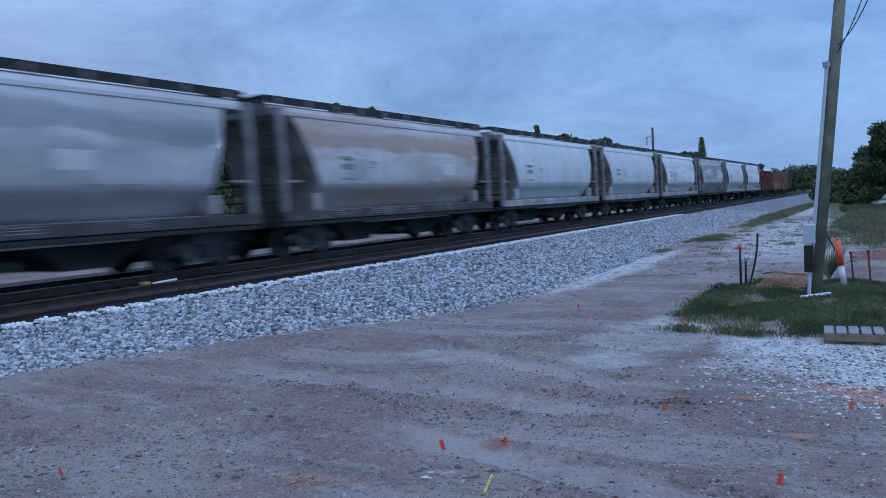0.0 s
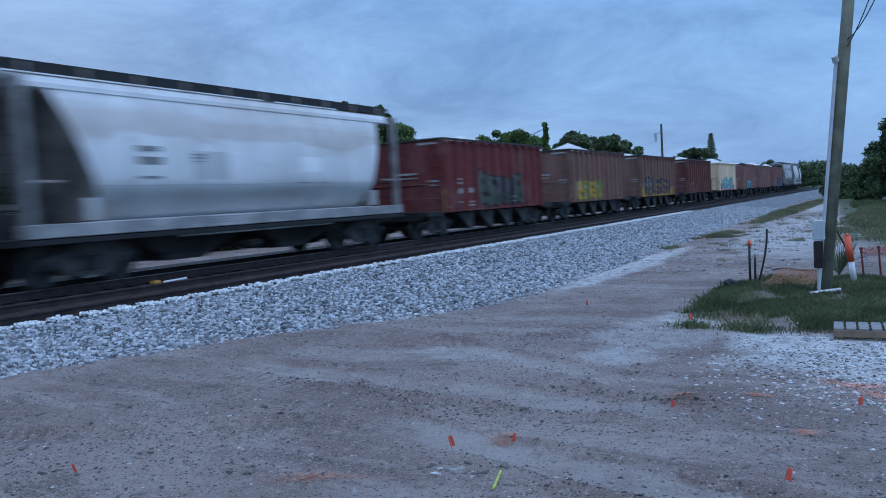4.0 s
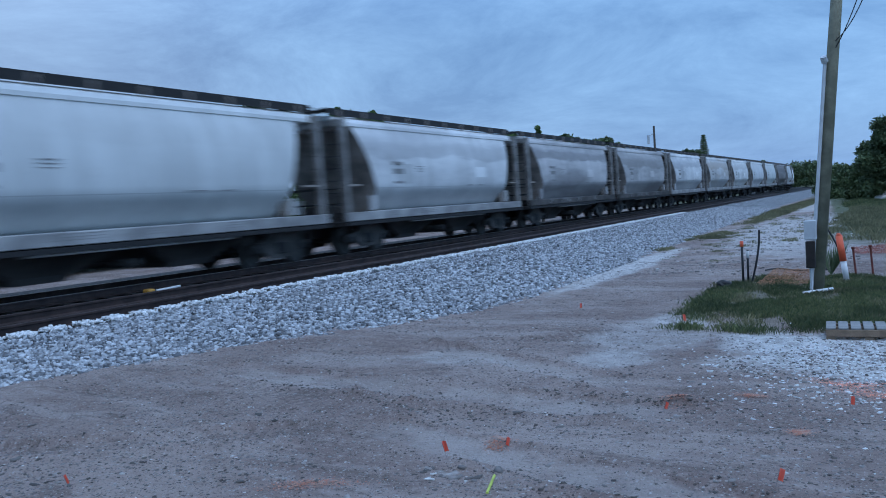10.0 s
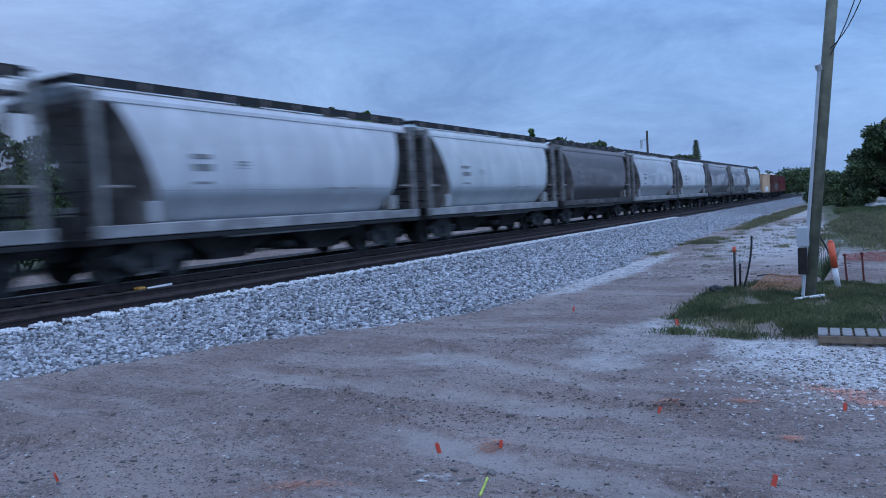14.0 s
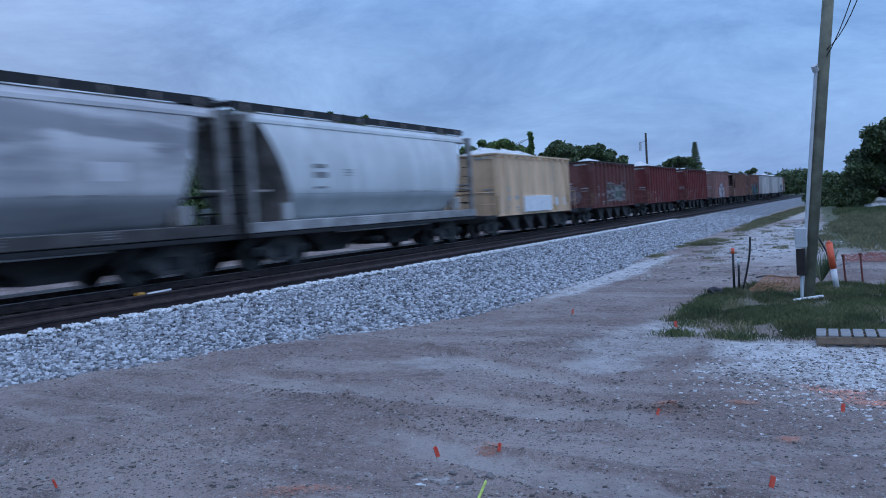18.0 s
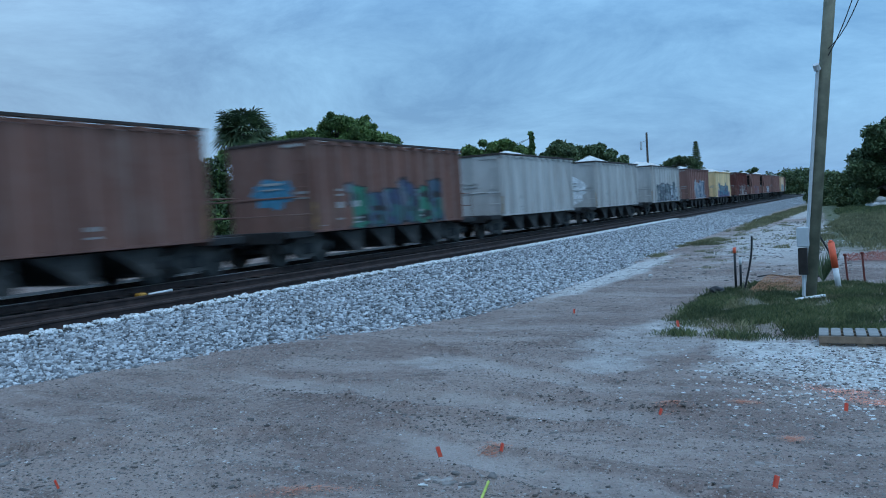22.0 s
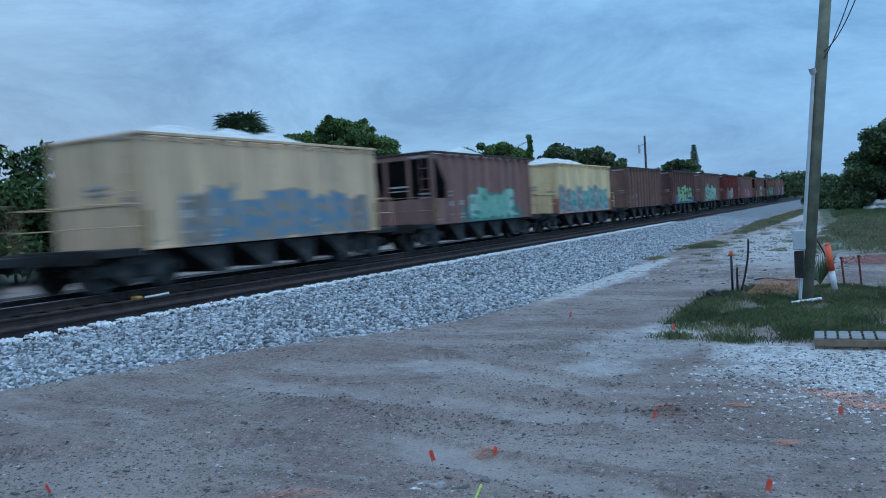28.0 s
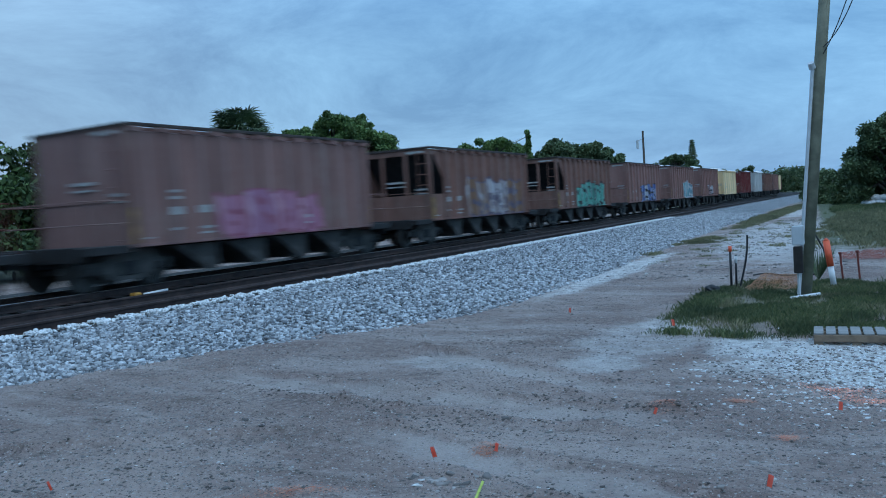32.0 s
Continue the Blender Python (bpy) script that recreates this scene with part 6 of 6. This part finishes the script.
    # far white bags by the trees
    for k in range(5):
        b = tagged(new("white_sack"), label="white bulk sack by the trees", category="sack", group="white sacks")
        bm = bmesh.new()
        bmesh.ops.create_icosphere(bm, subdivisions=2, radius=0.42)
        for v in bm.verts:
            v.co = Vector((v.co.x * 1.3, v.co.y, max(-0.3, v.co.z * 0.6))) * (1 + 0.15 * noise.noise(v.co * 2 + Vector((k, 0, 0))))
        part("cloth", bm, M_PVC, b, smooth=True)
        b.location = (-0.05 + 0.72 * k, 64.5 + 0.4 * k, 0.2) if k < 3 else (0.3 + 0.8 * (k - 3), 64.9, 0.56)


build_clutter()


def scatter_stones(name, label, count, place, size, mat, seed, lie=True, flat=1.0):
    """Loose angular stones as real pieces, one joined mesh; place(rng, n) gives x, y, z."""
    rng = np.random.default_rng(seed)
    c = place(rng, count)
    if lie:
        c[:, 2] += [ground_z(x, y) for x, y in c[:, :2]]
    n = len(c)
    base = np.array([(x, y, z) for x in (-1, 1) for y in (-0.8, 0.8) for z in (-0.62, 0.62)], float)
    F0 = np.array([(0, 1, 3, 2), (4, 6, 7, 5), (0, 4, 5, 1), (2, 3, 7, 6), (0, 2, 6, 4), (1, 5, 7, 3)])
    ang = rng.random(n) * 2 * np.pi
    tilt = rng.normal(size=n) * 0.6
    sc = size * (0.45 + 0.9 * rng.random((n, 1))) * (0.6 + 0.7 * rng.random((n, 3)))
    P = base[None] * (0.72 + 0.36 * rng.random((n, 8, 1))) * sc[:, None, :] + rng.normal(size=(n, 8, 3)) * sc[:, None, :] * 0.2
    ct, st = np.cos(tilt)[:, None], np.sin(tilt)[:, None]
    y, z = P[..., 1] * ct - P[..., 2] * st, P[..., 1] * st + P[..., 2] * ct
    ca, sa = np.cos(ang)[:, None], np.sin(ang)[:, None]
    x, y = P[..., 0] * ca - y * sa, P[..., 0] * sa + y * ca
    V = np.stack([x, y, z * flat], -1) + c[:, None, :]
    F = (F0[None] + (np.arange(n) * 8)[:, None, None]).reshape(-1, 4)
    tagged(new(name, raw_mesh(name, V.reshape(-1, 3), F, mat)), label=label, category="stones", kind="stuff")


def on_shoulder(rng, n):
    y = 2.5 + 55 * rng.random(n) ** 1.5
    u = rng.random(n)
    f = np.array([foot(v) for v in y])
    off = 5.1 + (f - 5.1 + 0.12) * u ** 0.9
    z = np.where(u < 0.12, 0.31, 0.31 - 0.36 * (np.clip(u - 0.12, 0, 1) / 0.88) ** 0.9)
    return np.stack([TRAIN_X + off, y, z + 0.045 * rng.random(n)], 1)


def on_dirt(rng, n):
    y = 2.6 + 17 * rng.random(n) ** 1.9
    x = -9 + 11 * rng.random(n)
    thick = np.array([noise.noise(Vector((p * 0.5, q * 1.1, 2))) for p, q in zip(x, y)])
    keep = (x > TRAIN_X + np.array([foot(v) for v in y]) - 0.3) & (thick + 0.25 * rng.normal(size=n) > -0.1)
    return np.stack([x, y, np.zeros(n)], 1)[keep]


def on_back(rng, n):
    return np.stack([-2.8 + 1.7 * rng.normal(size=n), 16 + 30 * rng.random(n), np.zeros(n)], 1)


def on_sand(rng, n):
    x, y = 0.1 + 0.75 * rng.normal(size=n), 8.2 + 0.8 * rng.normal(size=n)
    return np.stack([x, y, np.zeros(n)], 1)


scatter_stones("ballast_stones", "loose pale crushed stones of the new ballast", 105000, on_shoulder, 0.028, M_STONE, 1, False)


def on_crest(rng, n):
    """Heaps of stone between the sleeper ends."""
    k = rng.integers(10, 110, n)
    mid = np.array([(SIDING_SPOTS[i] + SIDING_SPOTS[i + 1]) / 2 for i in k])
    return np.stack([TRAIN_X + 4.84 + 0.36 * rng.random(n), mid + 0.15 * (2 * rng.random(n) - 1), 0.365 + 0.045 * rng.random(n)], 1)


scatter_stones("ballast_stones", "pale stones heaped between the sleeper ends", 16000, on_crest, 0.022, M_CREST, 9, False)
scatter_stones("gravel", "small loose stones scattered on the dirt", 60000, on_dirt, 0.0075, M_GRAVEL, 2, flat=0.6)
scatter_stones("gravel", "larger clods and stones on the dirt", 6000, on_dirt, 0.012, M_GRAVEL, 6, flat=0.6)
scatter_stones("clods", "dark crumbs of broken dirt", 5000, on_dirt, 0.013, M_CLOD, 16, flat=0.6)
scatter_stones("gravel", "scattered fist-sized lumps on the dirt", 260, on_dirt, 0.024, M_GRAVEL, 26, flat=0.6)
scatter_stones("gravel", "broken lumps and debris on the sand", 1700, on_back, 0.03, M_GRAVEL, 7, flat=0.6)
scatter_stones("gravel", "pale stones on shell sand by the pallet", 2600, on_sand, 0.012, M_CREST, 3, flat=0.7)
scatter_stones("gravel", "dark stones strewn along the rim of the shell sand", 1500, on_sand, 0.015, M_GRAVEL, 33, flat=0.7)


def on_edges(rng, n):
    """Clods thrown up along the sand's rim and beside the wheel lanes."""
    runs = np.array([(-5.6, 6.13, -4.4, 5.86), (-4.4, 5.86, -3.5, 5.6), (-3.5, 5.6, -2.7, 5.74), (-6.4, 6.95, -4.6, 6.62), (-4.2, 6.5, -2.4, 6.42), (-1.6, 8.45, -0.75, 7.2), (-3.2, 6.75, -1.2, 6.2), (-1.3, 7.9, -0.9, 7.4), (-2.3, 6.4, -1.3, 6.35), (-4.6, 9.2, -3.0, 8.6)])
    r = runs[rng.integers(0, len(runs), n)]
    t = rng.random(n)
    return np.stack([r[:, 0] + (r[:, 2] - r[:, 0]) * t + 0.1 * rng.normal(size=n), r[:, 1] + (r[:, 3] - r[:, 1]) * t + 0.09 * rng.normal(size=n), np.zeros(n)], 1)


scatter_stones("clods", "dark broken clods along the wheel lanes", 480, on_edges, 0.012, M_CLOD, 12, flat=0.7)
scatter_stones("rubble", "broken grey concrete rubble on the dirt", 26, lambda r, n: np.stack([-2.5 + 0.13 * r.normal(size=n), 4.32 + 0.1 * r.normal(size=n), np.zeros(n)], 1), 0.024, M_GRAVEL, 4, flat=0.6)


def motions():
    """The train runs past at a steady pace; its wheels turn."""
    for s, car in TRAIN:
        walk(car, [(t, along(s - SPEED * t)) for t in range(0, 33)])
    sets = [o for s, car in TRAIN for tr in car.children for o in tr.children if o.name.startswith("wheelset")]
    turn = math.degrees(SPEED / 0.45) / FPS
    kinds = {}
    for o in sets:
        key = round(o.location.y, 3)
        if key not in kinds:
            walk(o, [(i / FPS, Matrix.Translation(o.location) @ pose(0, 0, 0, turn * i)) for i in range(0, 32 * FPS + 1)])
            kinds[key] = o.animation_data
        else:
            o.rotation_mode = "QUATERNION"
            o.animation_data_create()
            o.animation_data.action = kinds[key].action
            o.animation_data.action_slot = kinds[key].action_slot


motions()
